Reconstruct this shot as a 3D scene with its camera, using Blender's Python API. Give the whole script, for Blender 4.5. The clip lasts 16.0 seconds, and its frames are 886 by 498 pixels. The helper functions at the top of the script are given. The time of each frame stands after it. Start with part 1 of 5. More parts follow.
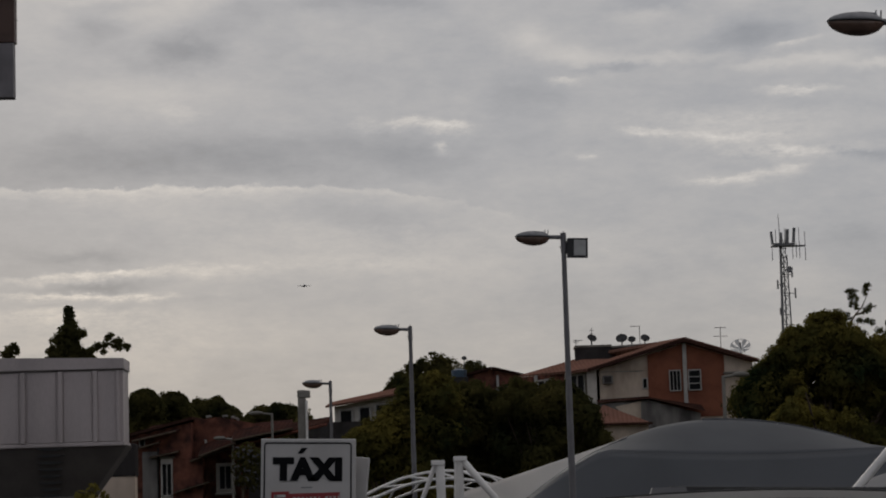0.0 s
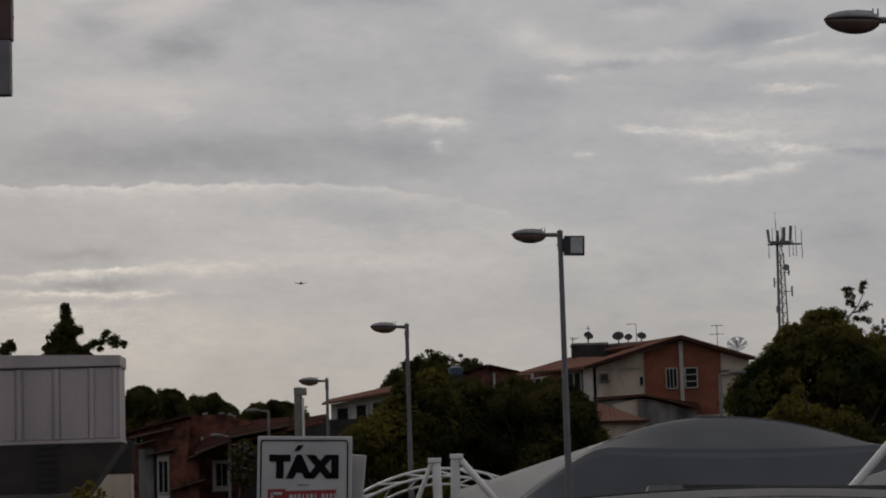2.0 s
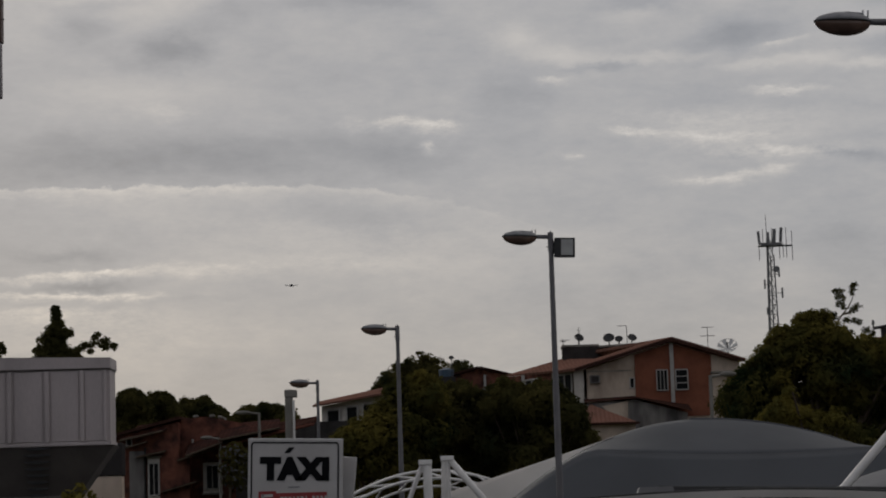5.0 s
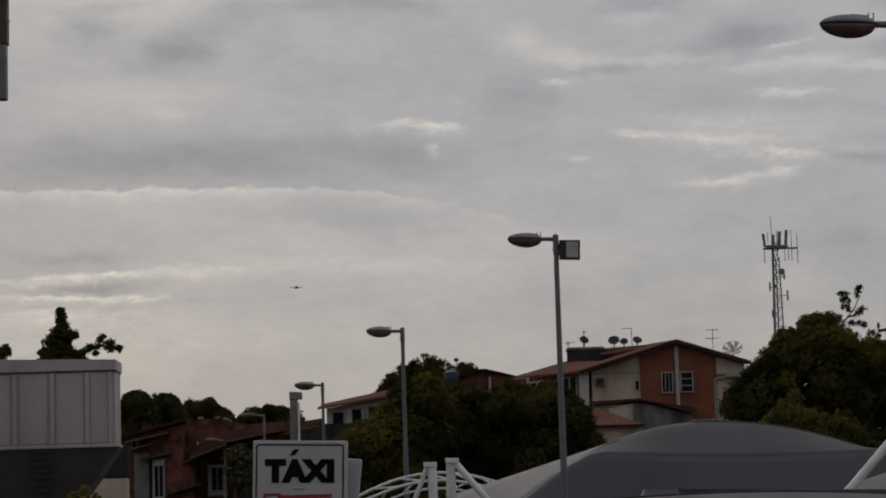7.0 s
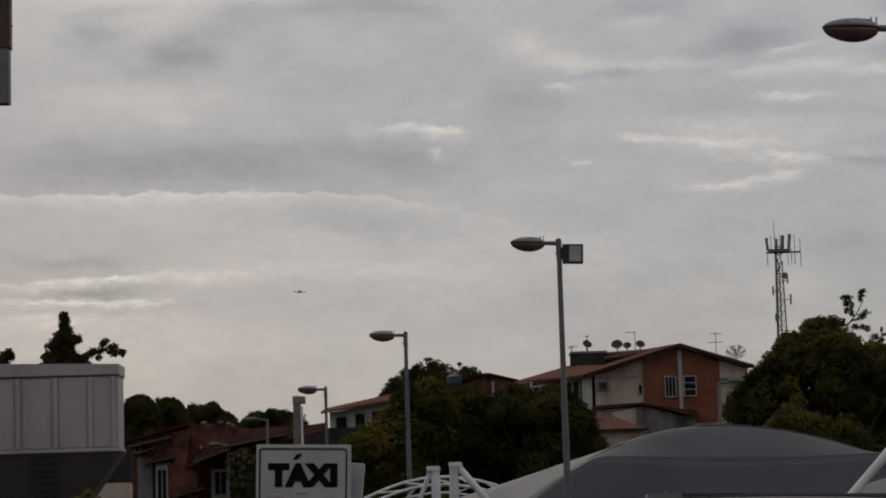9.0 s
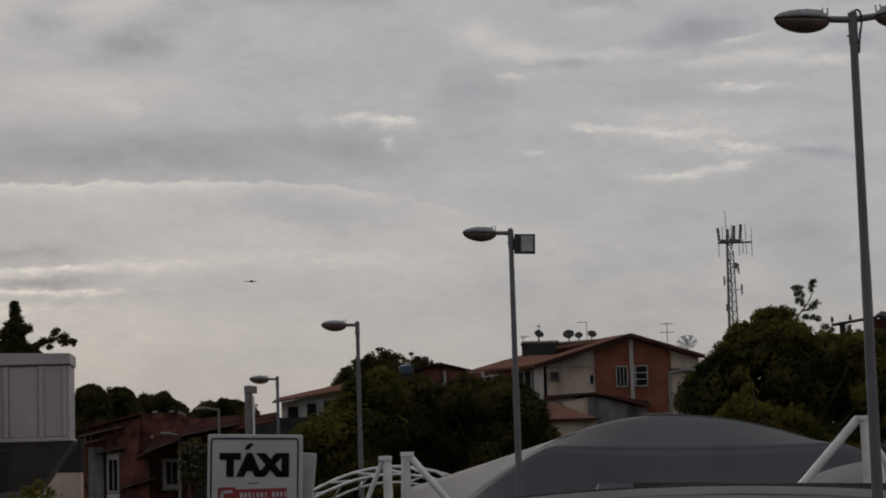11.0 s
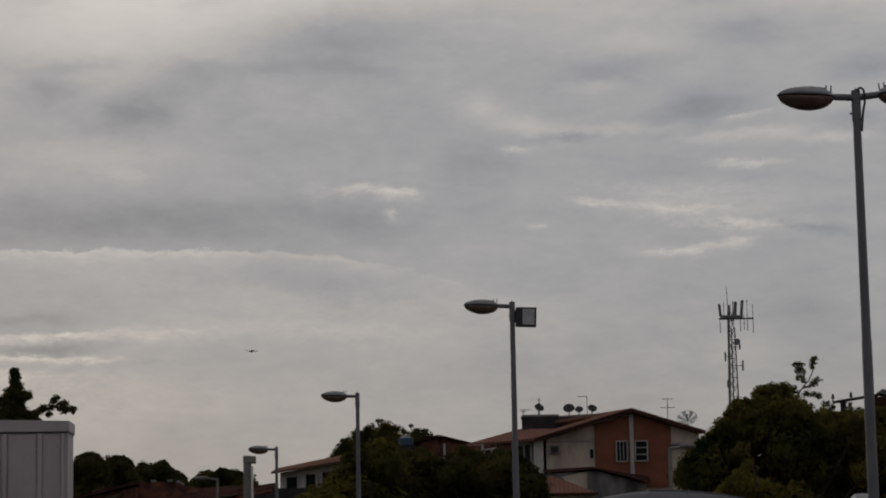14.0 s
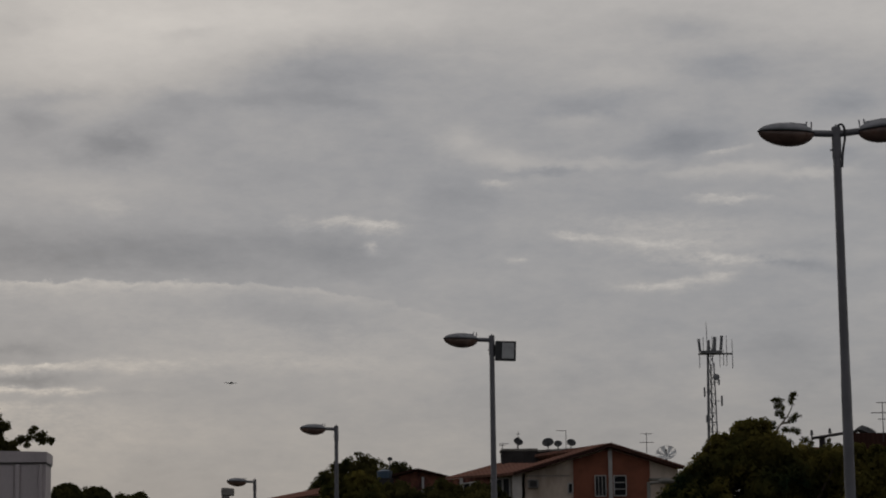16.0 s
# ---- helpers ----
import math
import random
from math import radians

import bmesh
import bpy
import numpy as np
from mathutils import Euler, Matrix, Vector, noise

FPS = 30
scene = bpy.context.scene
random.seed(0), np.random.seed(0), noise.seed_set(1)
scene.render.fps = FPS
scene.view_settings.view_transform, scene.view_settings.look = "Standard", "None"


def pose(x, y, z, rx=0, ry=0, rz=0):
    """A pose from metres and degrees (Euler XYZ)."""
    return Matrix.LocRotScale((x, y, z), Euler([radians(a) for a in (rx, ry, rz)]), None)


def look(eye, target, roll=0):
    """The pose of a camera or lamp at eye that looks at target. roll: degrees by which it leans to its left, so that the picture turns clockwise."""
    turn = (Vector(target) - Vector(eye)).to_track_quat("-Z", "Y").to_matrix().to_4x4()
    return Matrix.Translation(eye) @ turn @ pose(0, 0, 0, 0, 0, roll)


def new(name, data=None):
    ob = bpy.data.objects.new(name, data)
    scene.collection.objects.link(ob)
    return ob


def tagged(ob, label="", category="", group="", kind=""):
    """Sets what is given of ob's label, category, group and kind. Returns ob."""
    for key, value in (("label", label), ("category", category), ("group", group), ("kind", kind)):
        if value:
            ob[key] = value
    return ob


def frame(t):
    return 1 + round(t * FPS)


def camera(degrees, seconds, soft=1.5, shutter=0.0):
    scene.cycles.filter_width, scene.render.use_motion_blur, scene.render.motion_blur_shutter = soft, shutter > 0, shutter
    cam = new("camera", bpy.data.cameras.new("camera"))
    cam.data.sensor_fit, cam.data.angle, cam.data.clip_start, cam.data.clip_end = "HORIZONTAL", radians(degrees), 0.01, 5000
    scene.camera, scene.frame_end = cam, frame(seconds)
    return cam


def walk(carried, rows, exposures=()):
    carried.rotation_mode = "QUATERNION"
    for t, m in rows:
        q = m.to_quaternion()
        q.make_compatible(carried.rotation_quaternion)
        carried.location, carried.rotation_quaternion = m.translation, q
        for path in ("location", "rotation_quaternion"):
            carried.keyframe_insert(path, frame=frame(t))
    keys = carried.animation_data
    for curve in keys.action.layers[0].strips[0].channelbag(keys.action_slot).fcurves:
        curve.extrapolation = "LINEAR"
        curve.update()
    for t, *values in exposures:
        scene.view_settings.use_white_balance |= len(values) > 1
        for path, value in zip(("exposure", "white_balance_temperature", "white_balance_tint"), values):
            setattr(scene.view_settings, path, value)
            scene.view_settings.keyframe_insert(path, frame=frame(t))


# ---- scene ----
cam = camera(20.3, 16.0, soft=1.95)
PATH = [
    (0.0, pose(0, 0, 1.6, 97.290, 1.750, 0.270)),
    (0.5, pose(0, 0, 1.6, 97.293, 1.722, 0.111)),
    (1.0, pose(0, 0, 1.6, 97.151, 1.663, 0.204)),
    (1.5, pose(0, 0, 1.6, 97.151, 1.635, 0.206)),
    (2.0, pose(0, 0, 1.6, 97.231, 1.683, 0.185)),
    (2.5, pose(0, 0, 1.6, 97.308, 1.688, 0.108)),
    (3.0, pose(0, 0, 1.6, 97.505, 1.859, -0.299)),
    (3.5, pose(0, 0, 1.6, 97.476, 1.659, -0.367)),
    (4.0, pose(0, 0, 1.6, 97.191, 1.794, 0.065)),
    (6.5, pose(0, 0, 1.6, 97.418, 1.705, -0.195)),
    (7.0, pose(0, 0, 1.6, 97.327, 1.705, 0.085)),
    (7.5, pose(0, 0, 1.6, 97.515, 1.471, -0.127)),
    (8.0, pose(0, 0, 1.6, 97.270, 1.561, 0.179)),
    (8.5, pose(0, 0, 1.6, 97.348, 1.617, 0.174)),
    (8.7, pose(0, 0, 1.6, 97.413, 1.694, 0.194)),
    (10.8, pose(0, 0, 1.6, 97.434, 1.865, -0.576)),
    (11.0, pose(0, 0, 1.6, 97.154, 1.780, -0.954)),
    (11.5, pose(0, 0, 1.6, 97.208, 1.884, -1.159)),
    (12.0, pose(0, 0, 1.6, 97.377, 1.757, -0.838)),
    (12.5, pose(0, 0, 1.6, 97.824, 1.417, -0.647)),
    (13.0, pose(0, 0, 1.6, 98.001, 1.197, -0.889)),
    (13.5, pose(0, 0, 1.6, 98.484, 1.001, -0.856)),
    (14.0, pose(0, 0, 1.6, 98.824, 1.040, -1.019)),
    (14.5, pose(0, 0, 1.6, 99.052, 0.908, -1.040)),
    (15.0, pose(0, 0, 1.6, 99.142, 0.832, -1.106)),
    (15.5, pose(0, 0, 1.6, 99.078, 0.807, -0.973)),
    (16.0, pose(0, 0, 1.6, 99.587, 0.709, -1.538)),
]
UPPER_SHADE = [
    (-8.05, 12.47, 0.729, 0.35, 0.35, 0.022, -0.091),
    (-5.61, 12.07, 0.783, 0.35, 0.35, 0.013, -0.101),
    (-6.5, 11.91, 0.91, 0.363, 0.363, 0.015, -0.074),
    (-4.72, 12.87, 0.97, 0.388, 0.388, 0.109, -0.084),
    (-7.39, 13.05, 1.23, 0.155, 0.155, 0.071, -0.063),
    (-8.34, 14.66, 0.71, 0.518, 0.518, 0.029, -0.084),
    (-1.19, 13.78, 1.94, 0.647, 0.647, 0.143, -0.114),
    (-2.7, 13.04, 1.42, 0.194, 0.194, 0.003, -0.053),
    (-0.48, 12.99, 0.78, 0.207, 0.207, -0.103, -0.063),
    (-4.44, 14.55, 0.84, 0.129, 0.129, 0.109, -0.063),
    (7.42, 14.61, 1.1, 0.259, 0.259, -0.087, -0.074),
    (8.29, 13.69, 1.42, 0.324, 0.324, -0.04, -0.074),
]
MIDDLE_SHADE = [
    (5.05, 12.82, 1.23, 0.363, 0.363, 0.071, -0.081),
    (7.34, 11.96, 1.23, 0.388, 0.388, 0.064, -0.099),
    (4.11, 11.35, 0.78, 0.078, 0.078, 0.027, -0.072),
    (11.26, 12.68, 0.84, 0.259, 0.259, 0.049, -0.081),
    (10.71, 11.53, 0.97, 0.233, 0.233, 0.054, -0.063),
    (9.63, 9.12, 1.1, 0.117, 0.117, -0.236, -0.081),
    (7.26, 9.2, 1.29, 0.129, 0.129, -0.059, -0.054),
    (2.08, 10.99, 0.91, 0.712, 0.712, -0.015, -0.054),
    (-5.69, 9.52, 4.84, 0.513, 0.513, 0.008, -0.112),
    (-0.7, 9.33, 1.54, 0.762, 0.762, -0.106, -0.045),
    (-8.54, 9.98, 0.65, 0.311, 0.311, 0.017, -0.054),
    (9.5, 7.05, 1.42, 0.544, 0.544, -0.049, -0.045),
]
LOW_SHADE = [
    (-1.25, 7.94, 1.49, 0.414, 0.414, -0.175, -0.045),
    (-8.4, 7.27, 1.17, 0.117, 0.117, 0.02, -0.064),
    (-7.92, 6.58, 1.04, 0.142, 0.142, 0.037, -0.089),
    (-9.28, 6.31, 0.41, 0.039, 0.039, -0.011, -0.076),
    (-3.14, 8.17, 1.17, 0.181, 0.181, -0.04, -0.026),
    (2.06, 5.87, 3.37, 0.388, 0.388, -0.032, -0.019),
    (-5.8, 6.26, 1.04, 0.078, 0.078, -0.018, -0.032),
]
UPPER_LIGHT = [
    (-6.75, 14.25, 3.707, 1.282, 1.282, 0.022, 0.193),
    (-1.69, 14.96, 4.044, 0.653, 0.653, 0.001, 0.124),
    (2.09, 12.08, 0.62, 0.324, 0.324, -0.015, 0.092),
    (3.1, 11.67, 0.84, 0.181, 0.181, -0.067, 0.082),
    (5.21, 11.5, 1.55, 0.117, 0.117, 0.004, 0.073),
    (4.84, 12.52, 0.62, 0.155, 0.155, -0.025, 0.073),
    (9.12, 11.31, 0.84, 0.155, 0.155, 0.06, 0.082),
    (7.71, 11.26, 0.97, 0.117, 0.117, 0.065, 0.082),
    (11.28, 14.5, 2.59, 0.518, 0.518, -0.055, 0.062),
    (5.94, 13.43, 1.42, 0.285, 0.285, -0.03, 0.053),
    (10.4, 11.1, 0.97, 0.117, 0.117, 0.007, 0.092),
    (-6.71, 11.03, 1.94, 0.285, 0.285, 0.014, 0.053),
]
WISPS = [
    (-6.25, 10.64, 0.62, 0.127, 0.236, -0.087, 0.050),
    (-0.84, 10.25, 0.49, 0.082, 0.151, 0.142, 0.108),
    (0.11, 10.16, 0.54, 0.091, 0.168, -0.068, 0.180),
    (0.0, 9.71, 0.17, 0.118, 0.219, -0.009, 0.101),
    (-1.8, 10.23, 0.52, 0.127, 0.236, -0.003, 0.050),
    (8.23, 11.68, 0.54, 0.054, 0.101, 0.208, 0.086),
    (8.3, 10.62, 0.84, 0.054, 0.101, -0.035, 0.101),
    (4.78, 9.86, 0.41, 0.063, 0.118, -0.141, 0.115),
    (6.68, 9.63, 1.42, 0.082, 0.151, -0.087, 0.086),
    (8.15, 9.25, 1.49, 0.1, 0.185, -0.012, 0.115),
    (8.14, 8.91, 0.35, 0.054, 0.101, 0.068, 0.094),
    (6.48, 8.68, 0.75, 0.082, 0.151, 0.004, 0.144),
    (7.66, 8.77, 0.65, 0.082, 0.151, 0.07, 0.072),
]
LOW_LIGHT = [
    (3.31, 9.34, 0.26, 0.045, 0.084, -0.018, 0.063),
    (2.98, 11.11, 0.35, 0.054, 0.101, -0.018, 0.090),
    (6.78, 10.02, 2.46, 0.29, 0.539, -0.029, 0.054),
    (-8.68, 6.83, 1.55, 0.063, 0.118, 0.039, 0.126),
    (-7.32, 6.92, 0.84, 0.054, 0.101, 0.087, 0.099),
    (-5.39, 6.97, 1.49, 0.118, 0.219, -0.017, 0.081),
    (-8.69, 6.39, 1.62, 0.063, 0.118, -0.012, 0.162),
    (-7.16, 6.32, 0.97, 0.054, 0.101, -0.015, 0.117),
    (-8.9, 5.98, 1.94, 0.109, 0.202, -0.013, 0.072),
    (-7.74, 5.58, 3.37, 0.453, 0.842, -0.016, 0.045),
    (-1.85, 7.05, 2.59, 0.163, 0.303, -0.054, 0.036),
    (-1.57, 7.67, 6.47, 0.362, 0.673, -0.055, 0.027),
]
walk(cam, PATH, exposures=((0.0, 0.0), (2.5, 0.0), (3.5, -0.04), (7.0, -0.06), (8.0, 0.0), (11.5, 0.0), (12.5, -0.03), (13.0, -0.06), (13.5, -0.16), (14.0, -0.27), (14.5, -0.29), (15.0, -0.35), (16.0, -0.37)))

# ---- sky and light ----
world = bpy.data.worlds.new("overcast_sky")
scene.world = world
world.use_nodes = True
wt = world.node_tree
wt.nodes.clear()


def wire(tree, sock, value):
    if isinstance(value, bpy.types.NodeSocket):
        tree.links.new(value, sock)
    else:
        sock.default_value = value


def maths(tree, op, a, b=0.0, c=0.0):
    n = tree.nodes.new("ShaderNodeMath")
    n.operation = op
    for sock, value in zip(n.inputs, (a, b, c)):
        wire(tree, sock, value)
    return n.outputs[0]


# bearing and elevation of the looked-at piece of sky, in degrees
coord = wt.nodes.new("ShaderNodeTexCoord")
split = wt.nodes.new("ShaderNodeSeparateXYZ")
wt.links.new(coord.outputs["Generated"], split.inputs[0])
bearing0 = maths(wt, "MULTIPLY", maths(wt, "ARCTAN2", split.outputs[0], split.outputs[1]), 57.2958)
height0 = maths(wt, "MULTIPLY", maths(wt, "ARCSINE", split.outputs[2]), 57.2958)


def sky_noise(sx, sy, detail, rough, seed):
    join = wt.nodes.new("ShaderNodeCombineXYZ")
    wire(wt, join.inputs[0], maths(wt, "MULTIPLY", bearing0, sx))
    wire(wt, join.inputs[1], maths(wt, "MULTIPLY", height0, sy))
    join.inputs[2].default_value = seed
    n = wt.nodes.new("ShaderNodeTexNoise")
    n.inputs["Scale"].default_value, n.inputs["Detail"].default_value, n.inputs["Roughness"].default_value = 1.0, detail, rough
    wt.links.new(join.outputs[0], n.inputs["Vector"])
    return maths(wt, "SUBTRACT", n.outputs[0], 0.5)


# billowing edges: the bearing and height are pushed about by coarse and fine noise
bearing = maths(wt, "ADD", bearing0, maths(wt, "MULTIPLY", sky_noise(0.9, 1.8, 4, 0.55, 3.0), 0.9))
bearing = maths(wt, "ADD", bearing, maths(wt, "MULTIPLY", sky_noise(2.2, 3.8, 4, 0.55, 14.0), 0.45))
height = maths(wt, "ADD", height0, maths(wt, "MULTIPLY", sky_noise(0.7, 1.7, 4, 0.55, 9.0), 0.30))
height = maths(wt, "ADD", height, maths(wt, "MULTIPLY", sky_noise(2.0, 3.4, 5, 0.6, 11.0), 0.34))

cloud = maths(wt, "ADD", 0.373, maths(wt, "MULTIPLY", sky_noise(0.22, 0.5, 4, 0.5, 1.5), 0.10))
cloud = maths(wt, "ADD", cloud, maths(wt, "MULTIPLY", sky_noise(0.6, 1.5, 6, 0.6, 5.5), 0.11))
cloud = maths(wt, "ADD", cloud, maths(wt, "MULTIPLY", sky_noise(1.7, 4.0, 7, 0.66, 2.5), 0.07))
# a little brighter higher up and away from the houses
lift = maths(wt, "MINIMUM", maths(wt, "MAXIMUM", maths(wt, "MULTIPLY", maths(wt, "SUBTRACT", height0, 10.0), 0.0075), -0.05), 0.04)
lift = maths(wt, "ADD", lift, maths(wt, "MULTIPLY", maths(wt, "MINIMUM", maths(wt, "MAXIMUM", bearing0, -12.0), 12.0), 0.0025))
lift = maths(wt, "ADD", lift, maths(wt, "MINIMUM", maths(wt, "MULTIPLY", maths(wt, "MAXIMUM", maths(wt, "SUBTRACT", height0, 13.2), 0.0), 0.045), 0.10))
cloud = maths(wt, "ADD", cloud, lift)
feather = maths(wt, "MAXIMUM", maths(wt, "MULTIPLY_ADD", sky_noise(2.6, 7.5, 7, 0.74, 7.5), 4.0, 1.15), 0.0)


def half_bell(d, reach):
    return maths(wt, "POWER", maths(wt, "DIVIDE", maths(wt, "MAXIMUM", d, 0.0), reach), 2.0)


for b, e, wide, up, down, slope, amount, fibrous in [(*c, False) for c in UPPER_SHADE + MIDDLE_SHADE + LOW_SHADE + UPPER_LIGHT] + [(*c, True) for c in WISPS + LOW_LIGHT]:
    db = maths(wt, "SUBTRACT", bearing, b)
    dh = maths(wt, "MULTIPLY_ADD", db, -slope, maths(wt, "SUBTRACT", height, e))
    q = maths(wt, "ADD", half_bell(maths(wt, "ABSOLUTE", db), wide), half_bell(dh, up))
    q = maths(wt, "ADD", q, half_bell(maths(wt, "MULTIPLY", dh, -1.0), down))
    cloud = maths(wt, "MULTIPLY_ADD", maths(wt, "EXPONENT", maths(wt, "MULTIPLY", q, -1.0)), maths(wt, "MULTIPLY", feather, amount) if fibrous else amount, cloud)
# the long bank of bright cloud: a crisp billowed top that falls away to one side, fading downwards
crest = maths(wt, "MULTIPLY_ADD", maths(wt, "POWER", maths(wt, "MAXIMUM", maths(wt, "ADD", bearing0, 4.0), 0.0), 2.0), -0.026, 8.87)
under = maths(wt, "SUBTRACT", crest, height)
lit = maths(wt, "MULTIPLY", maths(wt, "MINIMUM", maths(wt, "MAXIMUM", maths(wt, "DIVIDE", under, 0.07), 0.0), 1.0),
            maths(wt, "EXPONENT", maths(wt, "MULTIPLY", maths(wt, "MAXIMUM", under, 0.0), -4.4)))
lit = maths(wt, "MULTIPLY", lit, maths(wt, "EXPONENT", maths(wt, "MULTIPLY", half_bell(maths(wt, "ABSOLUTE", maths(wt, "ADD", bearing0, 6.6)), 6.2), -1.0)))
cloud = maths(wt, "MULTIPLY_ADD", lit, maths(wt, "MULTIPLY_ADD", feather, 0.10, 0.085), cloud)
# thinner, warmer cloud towards the low sun
glow = maths(wt, "ADD", maths(wt, "POWER", maths(wt, "DIVIDE", maths(wt, "ADD", bearing0, 6.0), 12.0), 2.0),
             maths(wt, "POWER", maths(wt, "DIVIDE", maths(wt, "SUBTRACT", height0, 4.5), 4.0), 2.0))
glow = maths(wt, "EXPONENT", maths(wt, "MULTIPLY", glow, -1.0))
cloud = maths(wt, "MULTIPLY_ADD", glow, 0.042, cloud)
# the cloud is thickest, and darkest, away from the sun
ahead = maths(wt, "MULTIPLY_ADD", split.outputs[1], 0.5, 0.5)
cloud = maths(wt, "MULTIPLY", cloud, maths(wt, "MULTIPLY_ADD", maths(wt, "POWER", ahead, 0.8), 0.40, 0.60))
ramp = wt.nodes.new("ShaderNodeValToRGB")
wire(wt, ramp.inputs[0], cloud)
el = ramp.color_ramp.elements
el[0].position, el[0].color = 0.0, (0.0, 0.0, 0.0, 1)
el[1].position, el[1].color = 1.0, (1.05, 0.98, 0.90, 1)
for pos, col in ((0.26, (0.245, 0.256, 0.284, 1)), (0.36, (0.352, 0.356, 0.376, 1)), (0.48, (0.497, 0.480, 0.470, 1))):
    e = el.new(pos)
    e.color = col
blue = wt.nodes.new("ShaderNodeTexSky")
blue.sky_type, blue.sun_disc, blue.sun_elevation, blue.sun_rotation = "NISHITA", False, radians(16), radians(-14)
low_light = wt.nodes.new("ShaderNodeBackground")
low_light.inputs["Strength"].default_value = 0.003
wt.links.new(blue.outputs[0], low_light.inputs["Color"])
cloud_light = wt.nodes.new("ShaderNodeBackground")
cloud_light.inputs["Strength"].default_value = 0.98
# a warmer cast low over the horizon ahead
warm = wt.nodes.new("ShaderNodeMix")
warm.data_type, warm.blend_type = "RGBA", "MULTIPLY"
wire(wt, warm.inputs[0], maths(wt, "EXPONENT", maths(wt, "MULTIPLY", maths(wt, "POWER", maths(wt, "DIVIDE", maths(wt, "SUBTRACT", height0, 4.0), 3.2), 2.0), -1.0)))
wt.links.new(ramp.outputs[0], warm.inputs[6])
warm.inputs[7].default_value = (1.05, 1.004, 0.945, 1)
wt.links.new(warm.outputs[2], cloud_light.inputs["Color"])
both = wt.nodes.new("ShaderNodeAddShader")
wt.links.new(low_light.outputs[0], both.inputs[0])
wt.links.new(cloud_light.outputs[0], both.inputs[1])
out = wt.nodes.new("ShaderNodeOutputWorld")
wt.links.new(both.outputs[0], out.inputs[0])

sun = new("sun", bpy.data.lights.new("sun", "SUN"))
sun.data.energy, sun.data.angle, sun.data.color = 0.5, radians(14), (1.0, 0.93, 0.84)
sun.matrix_world = look((-24, 97, 30), (0, 0, 0))


# ---- materials ----
def material(name, color, rough=0.7, metal=0.0, vary=0.25, scale=3.0, bump=0.0, fine=40.0, stretch=(1, 1, 1), second=None, stripes=None, per_island=0.0, sheen=0.0):
    m = bpy.data.materials.new(name)
    m.use_nodes = True
    t = m.node_tree
    bsdf = t.nodes["Principled BSDF"]
    bsdf.inputs["Metallic"].default_value = metal
    bsdf.inputs["Specular IOR Level"].default_value = 0.5 if rough < 0.7 else (0.15 if rough < 0.85 else 0.0)
    tc = t.nodes.new("ShaderNodeTexCoord")
    mp = t.nodes.new("ShaderNodeMapping")
    mp.inputs["Scale"].default_value = stretch
    t.links.new(tc.outputs["Object"], mp.inputs[0])
    tones = []
    for sc, det in ((scale, 4.0), (fine, 3.0)):
        n = t.nodes.new("ShaderNodeTexNoise")
        n.inputs["Scale"].default_value, n.inputs["Detail"].default_value = sc, det
        t.links.new(mp.outputs[0], n.inputs["Vector"])
        tones.append(n.outputs[0])
    mix = t.nodes.new("ShaderNodeMix")
    mix.data_type = "RGBA"
    other = second or tuple(c * (1 - vary) for c in color)
    mix.inputs[6].default_value = (*color, 1)
    mix.inputs[7].default_value = (*other, 1)
    sm = t.nodes.new("ShaderNodeMapRange")
    sm.inputs[1].default_value, sm.inputs[2].default_value = 0.38, 0.66
    t.links.new(tones[0], sm.inputs[0])
    t.links.new(sm.outputs[0], mix.inputs[0])
    shade = maths(t, "MULTIPLY_ADD", tones[1], vary * 0.8, 1.0 - vary * 0.4)
    if per_island:
        geo = t.nodes.new("ShaderNodeNewGeometry")
        shade = maths(t, "MULTIPLY", shade, maths(t, "MULTIPLY_ADD", geo.outputs["Random Per Island"], per_island, 1.0 - per_island / 2))
    scaled = t.nodes.new("ShaderNodeVectorMath")
    scaled.operation = "SCALE"
    t.links.new(mix.outputs[2], scaled.inputs[0])
    t.links.new(shade, scaled.inputs[3])
    t.links.new(scaled.outputs[0], bsdf.inputs["Base Color"])
    t.links.new(maths(t, "MULTIPLY_ADD", tones[0], 0.25, rough - 0.12), bsdf.inputs["Roughness"])
    relief = tones[1]
    if stripes:
        w = t.nodes.new("ShaderNodeTexWave")
        w.bands_direction = stripes[0]
        w.inputs["Scale"].default_value, w.inputs["Distortion"].default_value = stripes[1], 0.3
        t.links.new(tc.outputs["Object"], w.inputs[0])
        relief = maths(t, "ADD", maths(t, "MULTIPLY", relief, 0.3), w.outputs[1])
        dim = maths(t, "MULTIPLY_ADD", w.outputs[1], 0.18, 0.86)
        again = t.nodes.new("ShaderNodeVectorMath")
        again.operation = "SCALE"
        t.links.new(scaled.outputs[0], again.inputs[0])
        t.links.new(dim, again.inputs[3])
        t.links.new(again.outputs[0], bsdf.inputs["Base Color"])
    if bump:
        bp = t.nodes.new("ShaderNodeBump")
        bp.inputs["Strength"].default_value, bp.inputs["Distance"].default_value = bump, 0.02
        t.links.new(relief, bp.inputs["Height"])
        t.links.new(bp.outputs[0], bsdf.inputs["Normal"])
    return m


